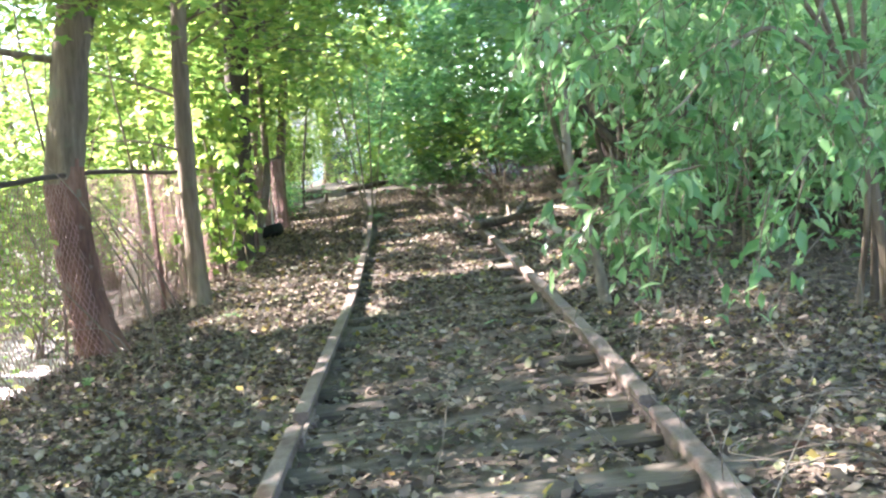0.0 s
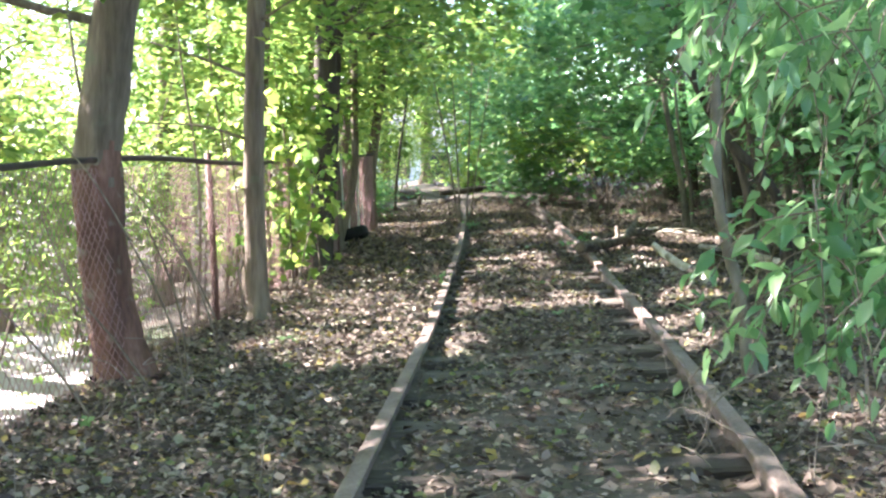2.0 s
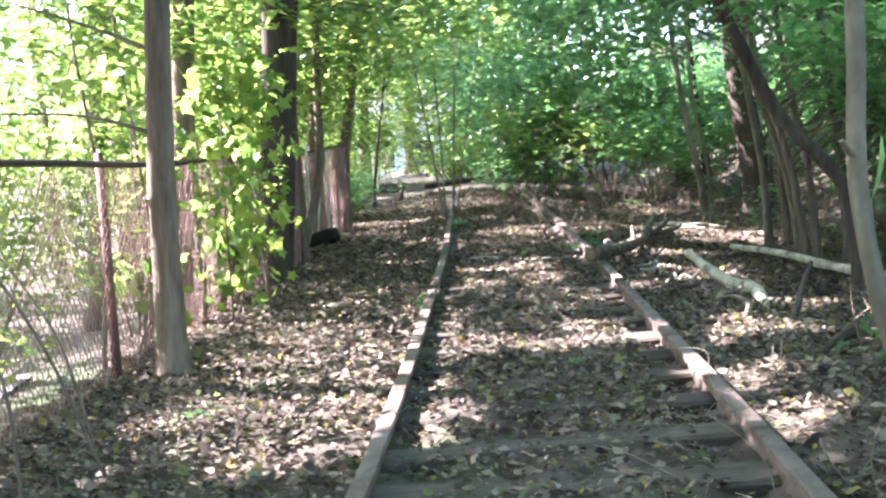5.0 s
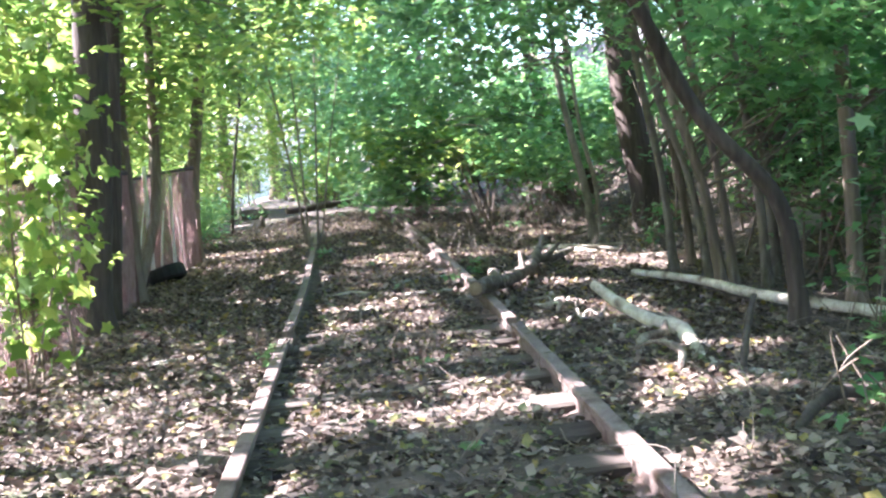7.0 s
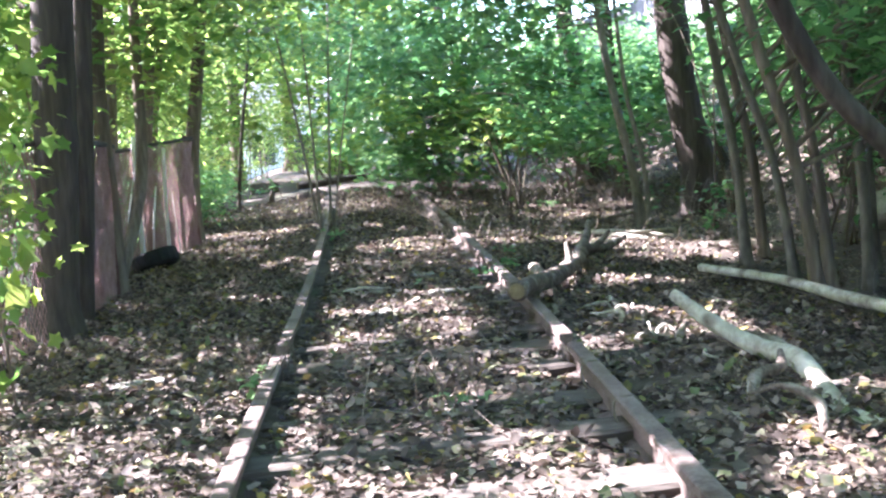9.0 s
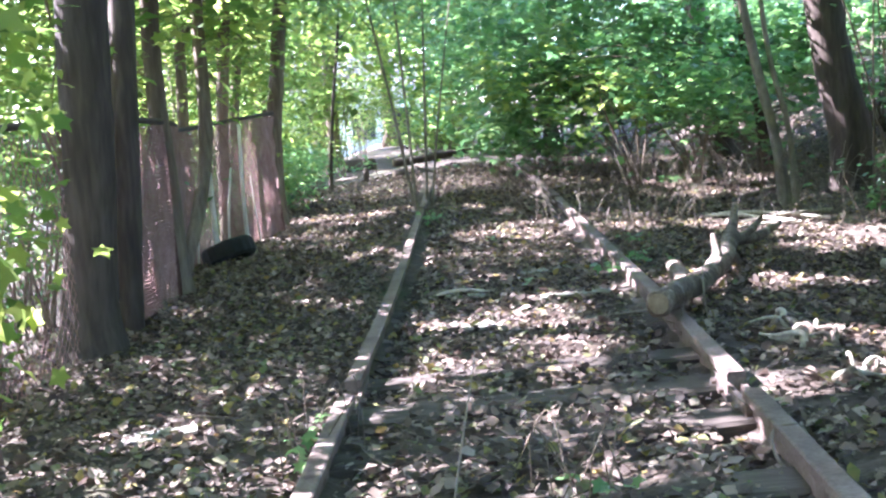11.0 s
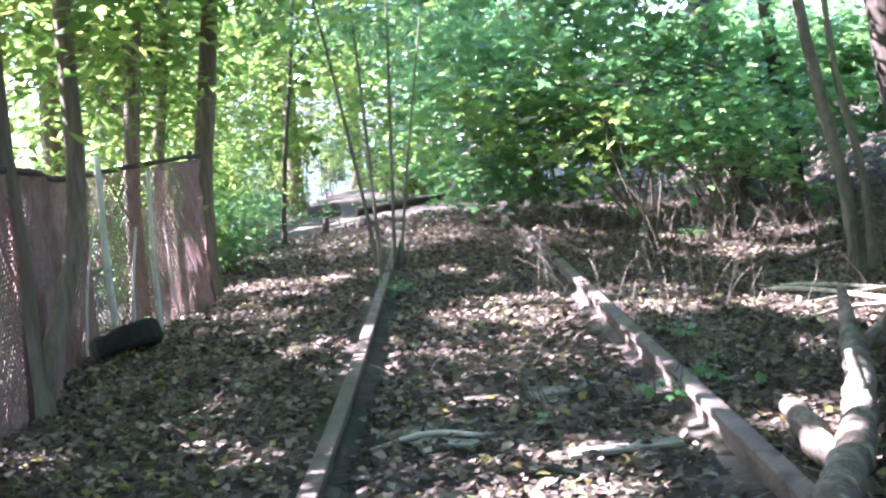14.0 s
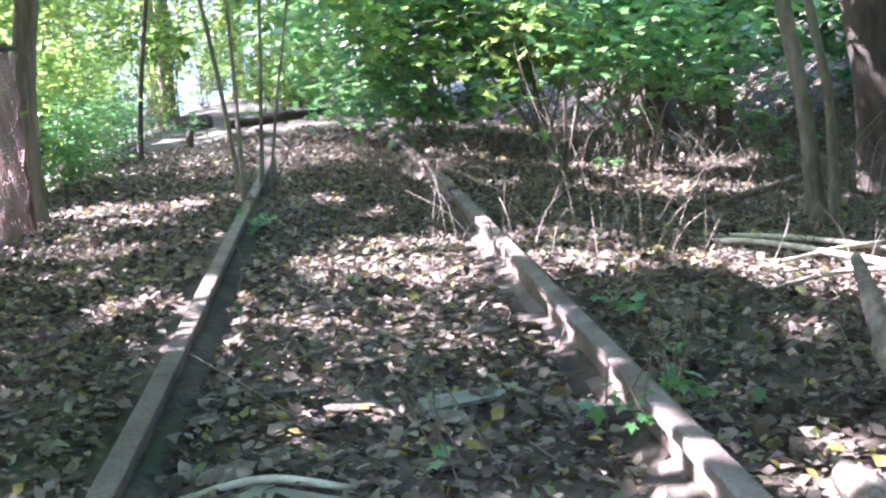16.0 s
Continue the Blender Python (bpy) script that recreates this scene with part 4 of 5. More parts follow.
# leafy branches that hang over the track from its sides
for x0, y0, x, y, z, rx, ry, rz, n, lf in ((-2.4, 15.3, -1.1, 16.5, 2.9, 1.1, 1.4, 0.55, 46, LEAF_SUNNY), (-2.7, 17.5, -1.3, 19.0, 2.9, 1.1, 1.6, 0.65, 50, LEAF_SUNNY), (2.2, 16.9, 0.8, 17.8, 2.75, 1.1, 1.5, 0.6, 50, LEAF_GREEN), (-3.0, 22.3, -1.2, 22.6, 3.1, 1.2, 1.6, 0.8, 60, LEAF_SUNNY), (2.0, 20.1, 0.6, 21.0, 2.5, 1.3, 1.4, 0.7, 60, LEAF_GREEN),
                                           (2.3, 20.1, 1.4, 19.2, 3.3, 1.5, 1.6, 0.55, 40, LEAF_GREEN), (2.4, 22.5, 0.4, 23.5, 3.6, 1.6, 1.6, 0.6, 50, LEAF_GREEN), (2.6, 26.0, 1.2, 27.5, 4.4, 1.6, 1.6, 0.6, 60, LEAF_GREEN), (2.5, 14.6, 1.3, 15.2, 2.9, 1.0, 1.2, 0.45, 40, LEAF_GREEN), (-2.6, 15.3, -0.4, 15.0, 3.5, 1.3, 1.3, 0.5, 60, LEAF_GREEN), (2.3, 16.2, 0.3, 18.2, 3.9, 1.5, 1.4, 0.6, 40, LEAF_GREEN), (-2.8, 17.5, -0.6, 21.0, 4.2, 1.5, 1.5, 0.6, 45, LEAF_SUNNY), (2.0, 20.1, 1.0, 24.5, 2.4, 1.3, 1.0, 0.6, 50, LEAF_GREEN), (2.0, 24.3, 0.1, 23.6, 1.5, 0.9, 0.7, 0.5, 40, LEAF_SUNNY),
                                           (-3.3, 27.2, -1.5, 26.5, 3.2, 1.4, 1.6, 1.0, 70, LEAF_GREEN), (1.9, 22.9, 1.6, 22.4, 1.05, 1.0, 0.8, 0.45, 46, LEAF_GREEN), (1.2, 23.0, 0.75, 22.6, 1.05, 0.6, 0.6, 0.32, 26, LEAF_SUNNY), (2.7, 24.3, 0.0, 25.5, 1.7, 1.2, 1.2, 0.9, 70, LEAF_GREEN), (1.2, 12.6, 1.4, 12.2, 2.35, 0.9, 1.0, 0.35, 20, LEAF_GREEN), (2.9, 15.6, 2.6, 13.6, 1.75, 0.8, 1.0, 0.5, 26, LEAF_GREEN),
                                           # the first four of this row are unseen high boughs, added to shade the start
                                           (-2.4, 8.6, -1.4, 4.6, 4.6, 1.6, 1.8, 0.7, 70, LEAF_SUNNY), (-3.9, 0.1, -1.6, 1.2, 4.9, 1.6, 1.8, 0.7, 70, LEAF_SUNNY), (3.4, 1.1, 0.2, 3.2, 5.4, 1.5, 1.8, 0.7, 50, LEAF_GREEN), (-2.3, 8.6, -0.4, 7.4, 4.4, 1.3, 1.2, 0.5, 40, LEAF_SUNNY), (-2.3, 10.9, -1.6, 11.8, 2.75, 0.9, 0.9, 0.3, 20, LEAF_SUNNY), (-2.5, 8.5, -2.2, 7.8, 2.45, 0.7, 0.7, 0.28, 16, LEAF_SUNNY), (0.7, 8.05, 0.6, 9.0, 2.35, 0.8, 0.8, 0.3, 16, LEAF_GREEN)):
    e = thing("hanging_bough", (x0, y0, gz(x0, y0)), "leafy bough over the old track, seen or added high for shade", "bough", "boughs over the track")
    n = max(8, int(n * ((0.32 if x < 0.5 else 0.9) if z > 2.6 and 14 < y < 22 else 0.85)))
    c, p = clumps((x, y, z, rx, ry, rz), n, 34, 0.24)
    for q in c[rng.permutation(n)[:4]]:
        a = np.array((x0, y0, gz(x0, y0) - 0.03 if z < 1.4 else z - 0.05 - 0.35 * rng.random()))
        mid = (a + q) / 2 + np.array((0, 0, 0.25)) + rng.normal(size=3) * 0.1
        pp, rr = smooth_path([(*a, 0.015), (*mid, 0.009), (*q, 0.003)], 5)
        Shape().tube(pp, rr, 6, 0.05).put("branch", BARK, e)
    leaf_cloud("leaves", p, 0.115 * rng.uniform(0.6, 1.25, len(p)), lf, e, MAPLE, 0.5)

for x, y, z, rx, ry, rz, n, lf in ((3.5, 12.0, 1.2, 0.7, 1.2, 1.0, 60, LEAF_COOL), (3.4, 15.3, 1.3, 0.6, 1.2, 1.0, 60, LEAF_GREEN), (3.9, 18.3, 1.4, 0.9, 1.2, 0.9, 60, LEAF_GREEN), (3.4, 13.5, 2.7, 1.0, 2.0, 0.8, 90, LEAF_GREEN), (3.4, 17.0, 2.9, 1.3, 1.8, 0.9, 90, LEAF_GREEN), (2.6, 10.3, 2.3, 0.8, 1.2, 0.5, 50, LEAF_COOL), (3.4, 20.5, 3.3, 1.4, 1.6, 0.7, 70, LEAF_GREEN)):
    shrub("shady green understorey tree on the bank", x, y, [((x, y, z, rx, ry, rz), int(n * 0.7), 48, 0.3)], lf, 0.11, OVAL, 6, 0.5, "understorey on the bank", name="understorey_shrub")

for x, y, z, rx, ry, rz, n in ((-4.05, 17.6, 0.5, 0.5, 0.9, 0.8, 44), (-4.15, 19.4, 0.5, 0.45, 0.9, 0.8, 44), (-4.1, 21.3, 0.5, 0.5, 0.9, 0.8, 44), (-4.0, 23.3, 0.35, 0.5, 0.9, 0.6, 36), (-3.75, 24.8, 0.15, 0.5, 0.8, 0.4, 26), (-4.0, 26.6, 0.25, 0.6, 0.9, 0.45, 30), (-4.4, 29.0, 0.3, 0.7, 1.0, 0.5, 34), (-4.3, 31.2, 0.25, 0.6, 1.0, 0.45, 30)):
    shrub("low dark green bush behind the fence line", x, y, [((x, y, z, rx, ry, rz), n, 44, 0.22)], LEAF_GREEN, 0.10, OVAL, 6, 0.5, "low bushes behind the fence", name="low_bush")

# sunlit maple saplings grown through the fence
for x, y, z, rx, ry, rz, n in ((-2.50, 13.1, 1.0, 0.30, 0.45, 1.0, 105), (-2.75, 11.6, 1.1, 0.2, 0.5, 1.1, 26)):
    shrub("sunlit young maple sapling grown through the fence", x, y, [((x, y, z, rx, ry, rz), n, 9, 0.16)], LEAF_SUNNY, 0.125, MAPLE, 4, 0.6, "saplings in the fence", name="maple_sapling", r=0.010, up=0.3, clear=0.6)
for x, y, z, rx, ry, rz, n in ((5.6, 24.0, 3.4, 1.6, 1.8, 1.2, 46), (3.2, 31.0, 2.4, 1.5, 1.6, 0.9, 36), (6.6, 20.0, 3.2, 1.4, 1.8, 1.3, 44), (8.2, 27.5, 3.9, 2.0, 1.8, 1.4, 46), (5.0, 33.0, 2.6, 1.7, 1.2, 0.8, 40), (6.3, 30.0, 2.8, 1.4, 1.2, 0.8, 36)):
    shrub("tall green understorey tree behind the bank", x, y, [((x, y, z, rx, ry, rz), n, 44, 0.34)], LEAF_GREEN, 0.15, MAPLE, 8, 0.5, "tall understorey", name="understorey_shrub", r=0.03)
shrub("sunlit leafy thicket beyond the fence", -4.9, 43.0, [((-4.7, 43.0, 1.75, 1.2, 0.8, 0.75), 26, 40, 0.3)], LEAF_SUNNY, 0.13, SIMPLE, 6, 0.45, "leafy thickets", name="thicket")

# undergrowth sprays
for x, y, h, n in ((2.75, 18.6, 0.35, 9), (2.6, 12.2, 0.2, 5), (1.7, 10.2, 0.0, 4), (1.5, 9.6, 0.0, 4), (2.4, 9.9, 0.2, 6), (2.6, 22.2, 0.3, 8), (1.7, 23.0, 0.25, 8), (-3.6, 25.0, 0.15, 10), (-3.8, 27.5, 0.3, 14), (-4.0, 29.5, 0.3, 14), (-1.1, 29.0, 0.2, 6), (-2.9, 29.5, 0.0, 5), (-3.1, 7.2, -0.1, 6), (-2.9, 6.3, -0.1, 6)):
    shrub("low green seedling plant among dead leaves", x, y, [((x, y, gz(x, y) + 0.18 + h * 0.5, 0.32, 0.32, 0.14 + h * 0.4), n, 10, 0.10)], LEAF_GREEN, 0.085, MAPLE, 6, 0.35, "seedlings", name="seedling", r=0.006)
for x, y in ((0.22, 7.4), (-0.01, 12.2), (-0.15, 12.3), (0.05, 10.2), (-1.15, 21.3), (0.62, 17.0), (-0.55, 18.7), (-0.2, 16.2), (-1.9, 9.5), (-2.3, 7.0), (-1.05, 13.2)):
    z = gz(x, y) + 0.03
    shrub("tiny green seedling sprouting through dead leaves", x, y, [((x, y, z + 0.03, 0.06, 0.06, 0.02), 3, 3, 0.025)], LEAF_COOL, 0.058, MAPLE, 3, 0.2, "tiny seedlings", name="seedling", r=0.003)

# ---- woods all round ----


def wood_tree(x, y, h, cr, leaf, low, n=40, s=0.2, bark=BARK):
    g = gz(x, y)
    lx, ly = rng.normal(size=2) * 0.25
    r = 0.06 + 0.012 * h * rng.uniform(0.6, 1.3)
    tree("wood_tree", "tall leafy tree in the wood, seen or added unseen for shade", [(x, y, g - 0.1, r), (x + lx * 0.4, y + ly * 0.4, g + h * 0.35, r * 0.8), (x + lx, y + ly, g + h * 0.7, r * 0.5), (x + lx, y + ly, g + h, 0.02)], bark,
         [((x, y, g + (low + h) / 2, cr, cr, (h - low) / 2 * 1.1), n, 60, 0.5)], leaf, s, SIMPLE, 9, group="surrounding wood", limbs=6)


# the first three stand out of view, added to keep sun off the first stretch
for x, y, h, c, low, n in ((-5.8, 1.5, 9, 2.4, 1.5, 150), (-5.4, -2.5, 9, 2.4, 1.5, 150), (-5.6, 4.6, 9, 2.3, 2.6, 180), (-6.2, 8.5, 10, 2.4, 4.3, 120), (-5.6, 11.5, 10, 2.2, 4.3, 120), (-6.4, 14.5, 10, 2.4, 4.3, 120), (-5.6, 18, 10, 2.3, 4.3, 120), (-6.4, 21.5, 10, 2.5, 4.3, 120), (-5.6, 25, 9, 2.2, 4.3, 120), (-6.2, 29, 9, 2.5, 3.8, 50), (-5.6, 33, 8, 2.3, 1.0, 60),
                           (-9, 7, 5.2, 2.4, 0.2, 90), (-8.8, 11.5, 5.4, 2.6, 0.2, 90), (-9.2, 16, 7, 2.8, 0.2, 120), (-9.5, 20.5, 7.5, 2.8, 0.3, 120), (-9, 25, 5.6, 2.8, 0.3, 80), (-9, 30, 6, 3, 0.5, 80), (-8, 36, 9, 2.8, 0.8, 60), (-5, 38.5, 9, 2.4, 1.6, 60), (-2.2, 40, 13, 2.6, 0.6, 150), (0.6, 38.5, 13, 2.3, 1.5, 120), (-6.5, 45, 14, 3, 2.5, 110), (0.0, 46, 14, 2.6, 2.5, 100), (-13, 34, 11, 3.5, 1.0, 60), (-12, 44, 11, 3.5, 1.0, 60), (-4.5, 47, 11, 3.2, 2.2, 60)):
    wood_tree(x, y, h, c, LEAF_SUNNY, low, n, 0.17 if y < 33 else 0.27)
# the last four carry unseen high crowns, added to cut the skylight from this side
for x, y, h, c, low, n in ((5.5, 4, 9, 2.6, 1.2, 90), (5.8, 9, 10, 2.8, 2.0, 60), (6.2, 13, 10, 2.8, 2.2, 60), (6.4, 17.5, 10, 2.8, 2.4, 100), (6.8, 22, 10, 2.6, 2.8, 80), (9, 16, 11, 3, 2, 70), (9.4, 24, 11, 3, 2.5, 60), (8.6, 34, 12, 2.6, 2.5, 100), (11, 42, 14, 3.4, 2.5, 90), (3.5, 1, 9, 2.5, 3, 60), (-4, 0, 9, 2.5, 2, 70), (0, -6, 10, 3, 2, 70), (-5, -5, 10, 3, 2, 70), (5, -5, 10, 3, 2, 70), (3.9, 6.2, 9.5, 2.8, 4.4, 30), (4.1, 11.2, 10, 2.8, 4.6, 40), (4.4, 15.4, 10, 2.8, 4.8, 40), (4.6, 19.4, 10, 2.6, 4.8, 80)):
    wood_tree(x, y, h, c, LEAF_GREEN, low, n, 0.18 if y < 33 else 0.28, BARK_DARK)
pf = []
for a in np.linspace(0, 2 * math.pi, 90, endpoint=False):
    d = 62 + 16 * rng.random()
    if not (1.22 < a < 1.62):
        pf.append(clumps((d * math.cos(a), 15 + d * math.sin(a), 5.0, 4, 4, 6.5), 26, 20, 1.2)[1])
pf = np.vstack(pf)
far = leaf_cloud("far_woods", pf, 0.9 * rng.uniform(0.6, 1.3, len(pf)), LEAF_SUNNY, None, SIMPLE, 0.3)
tagged(far, "distant leafy woods round the place", "woods", kind="stuff")

# ---- board fence on the bank ----
bf = thing("board_fence", (4.5, 38.5, gz(4.5, 38.5)), "weathered grey board fence on top of the bank", "fence")
A, B = Vector((7.2, 28.5, 0)), Vector((3.0, 44.0, 0))
nb = 104
board0 = None
for k in range(nb):
    p = A.lerp(B, k / (nb - 1))
    g = gz(p.x, p.y)
    ang = math.atan2((B - A).y, (B - A).x)
    if board0 is None:
        s = Shape().box((0, 0, 0.9), (0.148, 0.02, 1.8))
        s.v = [Vector(q) for q in s.v]
        board0 = mesh_object("board", s.v, s.f, OLDBOARD, bf)
        ob = board0
    else:
        ob = new("board", board0.data)
        ob.parent = bf
    ob.matrix_basis = Matrix.Translation(Vector((p.x, p.y, g + 0.05 + rng.uniform(-0.03, 0.03))) - bf.location) @ Matrix.Rotation(ang, 4, "Z") @ Matrix.Diagonal((1, 1, 1.02 + 0.45 * k / nb, 1))
for h in (0.4, 1.5):
    Shape().tube([(A.lerp(B, k / 12) + Vector((0.04, 0.012, gz(*A.lerp(B, k / 12).xy) + h))) for k in range(13)], [0.035] * 13, 4).put("fence_bar", OLDBOARD, bf)

# ---- boulders on the bank ----
for x, y, r in ((3.9, 17.2, 0.26), (4.5, 17.0, 0.3), (4.9, 16.4, 0.24), (4.2, 16.0, 0.2)):
    bm = bmesh.new()
    bmesh.ops.create_icosphere(bm, subdivisions=3, radius=r)
    for v in bm.verts:
        v.co *= 1 + 0.35 * noise.noise(v.co * 3 + Vector((x, y, 0)))
        v.co.z *= 0.7
    me = bpy.data.meshes.new("boulder")
    bm.to_mesh(me)
    bm.free()
    me.materials.append(STONE)
    ob = tagged(new("boulder", me), "rounded pale field boulder on the bank", "boulder", "boulders on the bank")
    ob.location = (x, y, gz(x, y) + r * 0.35)

# ---- far house ----
hs = thing("house", (-8.5, 62, gz(-8.5, 62)), "white house with grey roof beyond the trees", "house")
hz = gz(-8.5, 62)
Shape().box((-8.5, 62, hz + 1.5), (9, 7, 3.0)).put("wall", WHITEWALL, hs, smooth=False)
rf = Shape()
rf.add([(-13.3, 58.2, hz + 2.9), (-3.7, 58.2, hz + 2.9), (-3.7, 62, hz + 4.6), (-13.3, 62, hz + 4.6), (-13.3, 65.8, hz + 2.9), (-3.7, 65.8, hz + 2.9)], [(0, 1, 2, 3), (3, 2, 5, 4), (0, 3, 4), (1, 5, 2)])
rf.put("roof", ROOF, hs, smooth=False)
for x in (-11.5, -9.2, -6.9, -5.0):
    for z in (1.5,):
        w = Shape().box((x, 58.48, hz + z), (1.0, 0.06, 1.3)).put("window", GLASS, hs, smooth=False)
        for c, sz in (((x, 58.44, hz + z + 0.69), (1.2, 0.1, 0.09)), ((x, 58.44, hz + z - 0.69), (1.2, 0.12, 0.09)), ((x - 0.55, 58.44, hz + z), (0.1, 0.1, 1.3)), ((x + 0.55, 58.44, hz + z), (0.1, 0.1, 1.3))):
            Shape().box(c, sz).put("window_frame", WHITEWALL, w, smooth=False)

# ---- loose boards and sticks on the ground ----
for x, y, a, l, w in ((0.05, 15.7, 0.1, 0.42, 0.07), (-0.62, 16.05, -0.6, 0.30, 0.08), (-0.1, 16.75, 0.3, 0.34, 0.10), (-0.5, 15.0, 0.4, 0.16, 0.09), (-1.75, 13.4, 0.25, 0.3, 0.10)):
    s = Shape().box((0, 0, 0), (l, w, 0.014))
    s.v = [Vector(q) + Vector((0, 0, 0.01 * noise.noise(Vector(q) * 6))) for q in s.v]
    ob = mesh_object("loose_board", s.v, s.f, CUTBOARD)
    ob.matrix_world = Matrix.Translation((x, y, gz(x, y) + 0.03)) @ Euler((0.04, -0.06, a)).to_matrix().to_4x4()
    tagged(ob, "pale broken board lying flat among dead leaves", "board", "loose boards")

# flat chunks of bark and old wood among the leaves
for x, y, a, l, w in ((-0.66, 17.02, 0.1, 0.15, 0.05), (-0.47, 16.78, 0.0, 0.16, 0.05), (-0.19, 16.54, 0.5, 0.12, 0.13), (-0.96, 16.85, 0.4, 0.10, 0.08), (-0.23, 16.2, -0.3, 0.13, 0.06), (-0.61, 18.27, 0.15, 0.22, 0.06), (-0.43, 17.31, 0.1, 0.14, 0.05), (-0.79, 16.29, 0.4, 0.16, 0.10), (0.02, 17.6, -0.4, 0.12, 0.06), (-1.6, 15.2, 0.8, 0.14, 0.07), (0.1, 14.9, 0.2, 0.18, 0.07), (-0.9, 14.3, -0.2, 0.15, 0.06), (0.35, 15.3, 1.1, 0.12, 0.07)):
    bm = bmesh.new()
    bmesh.ops.create_icosphere(bm, subdivisions=2, radius=1.0)
    for v in bm.verts:
        k = 1 + 0.5 * noise.noise(v.co * 1.7 + Vector((x * 9, y * 9, 0)))
        v.co = Vector((v.co.x * l * k * 0.6, v.co.y * w * k * 0.6, v.co.z * 0.014 * k))
    me = bpy.data.meshes.new("bark_chunk")
    bm.to_mesh(me)
    bm.free()
    me.materials.append(LOGBARK)
    ob = tagged(new("bark_chunk", me), "flat weathered chunk of bark among dead leaves", "bark", "bark chunks")
    ob.matrix_world = Matrix.Translation((x, y, gz(x, y) + 0.028)) @ Euler((0.08, -0.06, a)).to_matrix().to_4x4()

# crooked dead branches lying about beside the rail
for name, label, mat, pts in (
        ("dark_branch", "dark crooked dead branch lying on the litter", BARK_DARK, [(1.25, 9.9, 0.0, 0.02), (1.5, 10.2, 0.06, 0.028), (1.85, 10.4, 0.05, 0.03), (2.2, 10.9, 0.12, 0.025), (2.5, 11.3, 0.22, 0.015)]),
        ("dark_branch", "dark broken stick leaning against the bleached branch", BARK_DARK, [(1.42, 11.1, -0.03, 0.02), (1.52, 11.35, 0.14, 0.02), (1.64, 11.6, 0.30, 0.015)]),
        ("root_piece", "grey twisted root piece half buried in litter", LOGBARK, [(1.05, 11.7, -0.02, 0.02), (1.12, 11.9, 0.05, 0.026), (1.25, 12.0, 0.06, 0.024), (1.3, 12.15, 0.1, 0.014)]),
        ("root_piece", "grey twisted root piece half buried in litter", LOGBARK, [(1.15, 11.2, -0.02, 0.018), (1.2, 11.4, 0.05, 0.022), (1.12, 11.55, 0.08, 0.016), (1.0, 11.6, 0.05, 0.01)]),
        ("root_piece", "grey twisted root piece half buried in litter", LOGBARK, [(1.5, 12.5, -0.03, 0.03), (1.45, 12.7, 0.04, 0.034), (1.3, 12.8, 0.06, 0.026), (1.2, 13.0, 0.03, 0.014)]),
        ("fallen_stick", "pale dry stick lying in a sunlit patch", DEADWOOD, [(1.3, 19.3, 0.02, 0.012), (1.6, 18.9, 0.04, 0.016), (2.0, 18.3, 0.03, 0.018)]),
        ("fallen_stick", "pale dry stick lying in a sunlit patch", DEADWOOD, [(1.4, 19.5, 0.03, 0.012), (1.8, 19.0, 0.05, 0.014), (2.3, 18.6, 0.02, 0.012)]),
        ("fallen_stick", "pale dry stick lying in a sunlit patch", DEADWOOD, [(1.5, 18.6, 0.02, 0.010), (1.9, 18.7, 0.05, 0.013), (2.4, 18.9, 0.06, 0.010)]),
        ("fallen_stick", "pale dry stick lying in a sunlit patch", DEADWOOD, [(1.2, 17.9, 0.02, 0.010), (1.6, 18.1, 0.04, 0.012), (1.9, 18.0, 0.08, 0.008)]),
        ("fallen_stick", "thin grey stick lying between the rails", DEADWOOD, [(-0.95, 16.2, 0.0, 0.010), (-0.7, 16.15, 0.02, 0.013), (-0.45, 16.05, 0.01, 0.008)]),
        ("fallen_stick", "thin grey stick lying between the rails", TWIG, [(0.0, 14.9, 0.0, 0.006), (0.3, 15.0, 0.03, 0.008), (0.55, 14.85, 0.02, 0.006)]),
        ("rotten_branch", "rotten brown branch lying on the bank", LOGBARK, [(2.4, 17.9, 0.02, 0.03), (2.7, 17.2, 0.05, 0.04), (3.0, 16.3, 0.04, 0.035)]),
        ("rotten_branch", "rotten brown branch lying on the bank", LOGBARK, [(1.9, 20.8, 0.02, 0.025), (2.4, 21.2, 0.06, 0.03), (2.9, 21.9, 0.05, 0.02)])):
    base = pts[0]
    e = thing(name, (base[0], base[1], gz(base[0], base[1])), label, "branch")
    pp, rr = smooth_path([(a, b, gz(a, b) + 0.03 + max(c, 0) if k else gz(a, b) + 0.02, r) for k, (a, b, c, r) in enumerate(pts)], 6)
    Shape().tube(pp, rr, 8, 0.3).put("wood", mat, e)

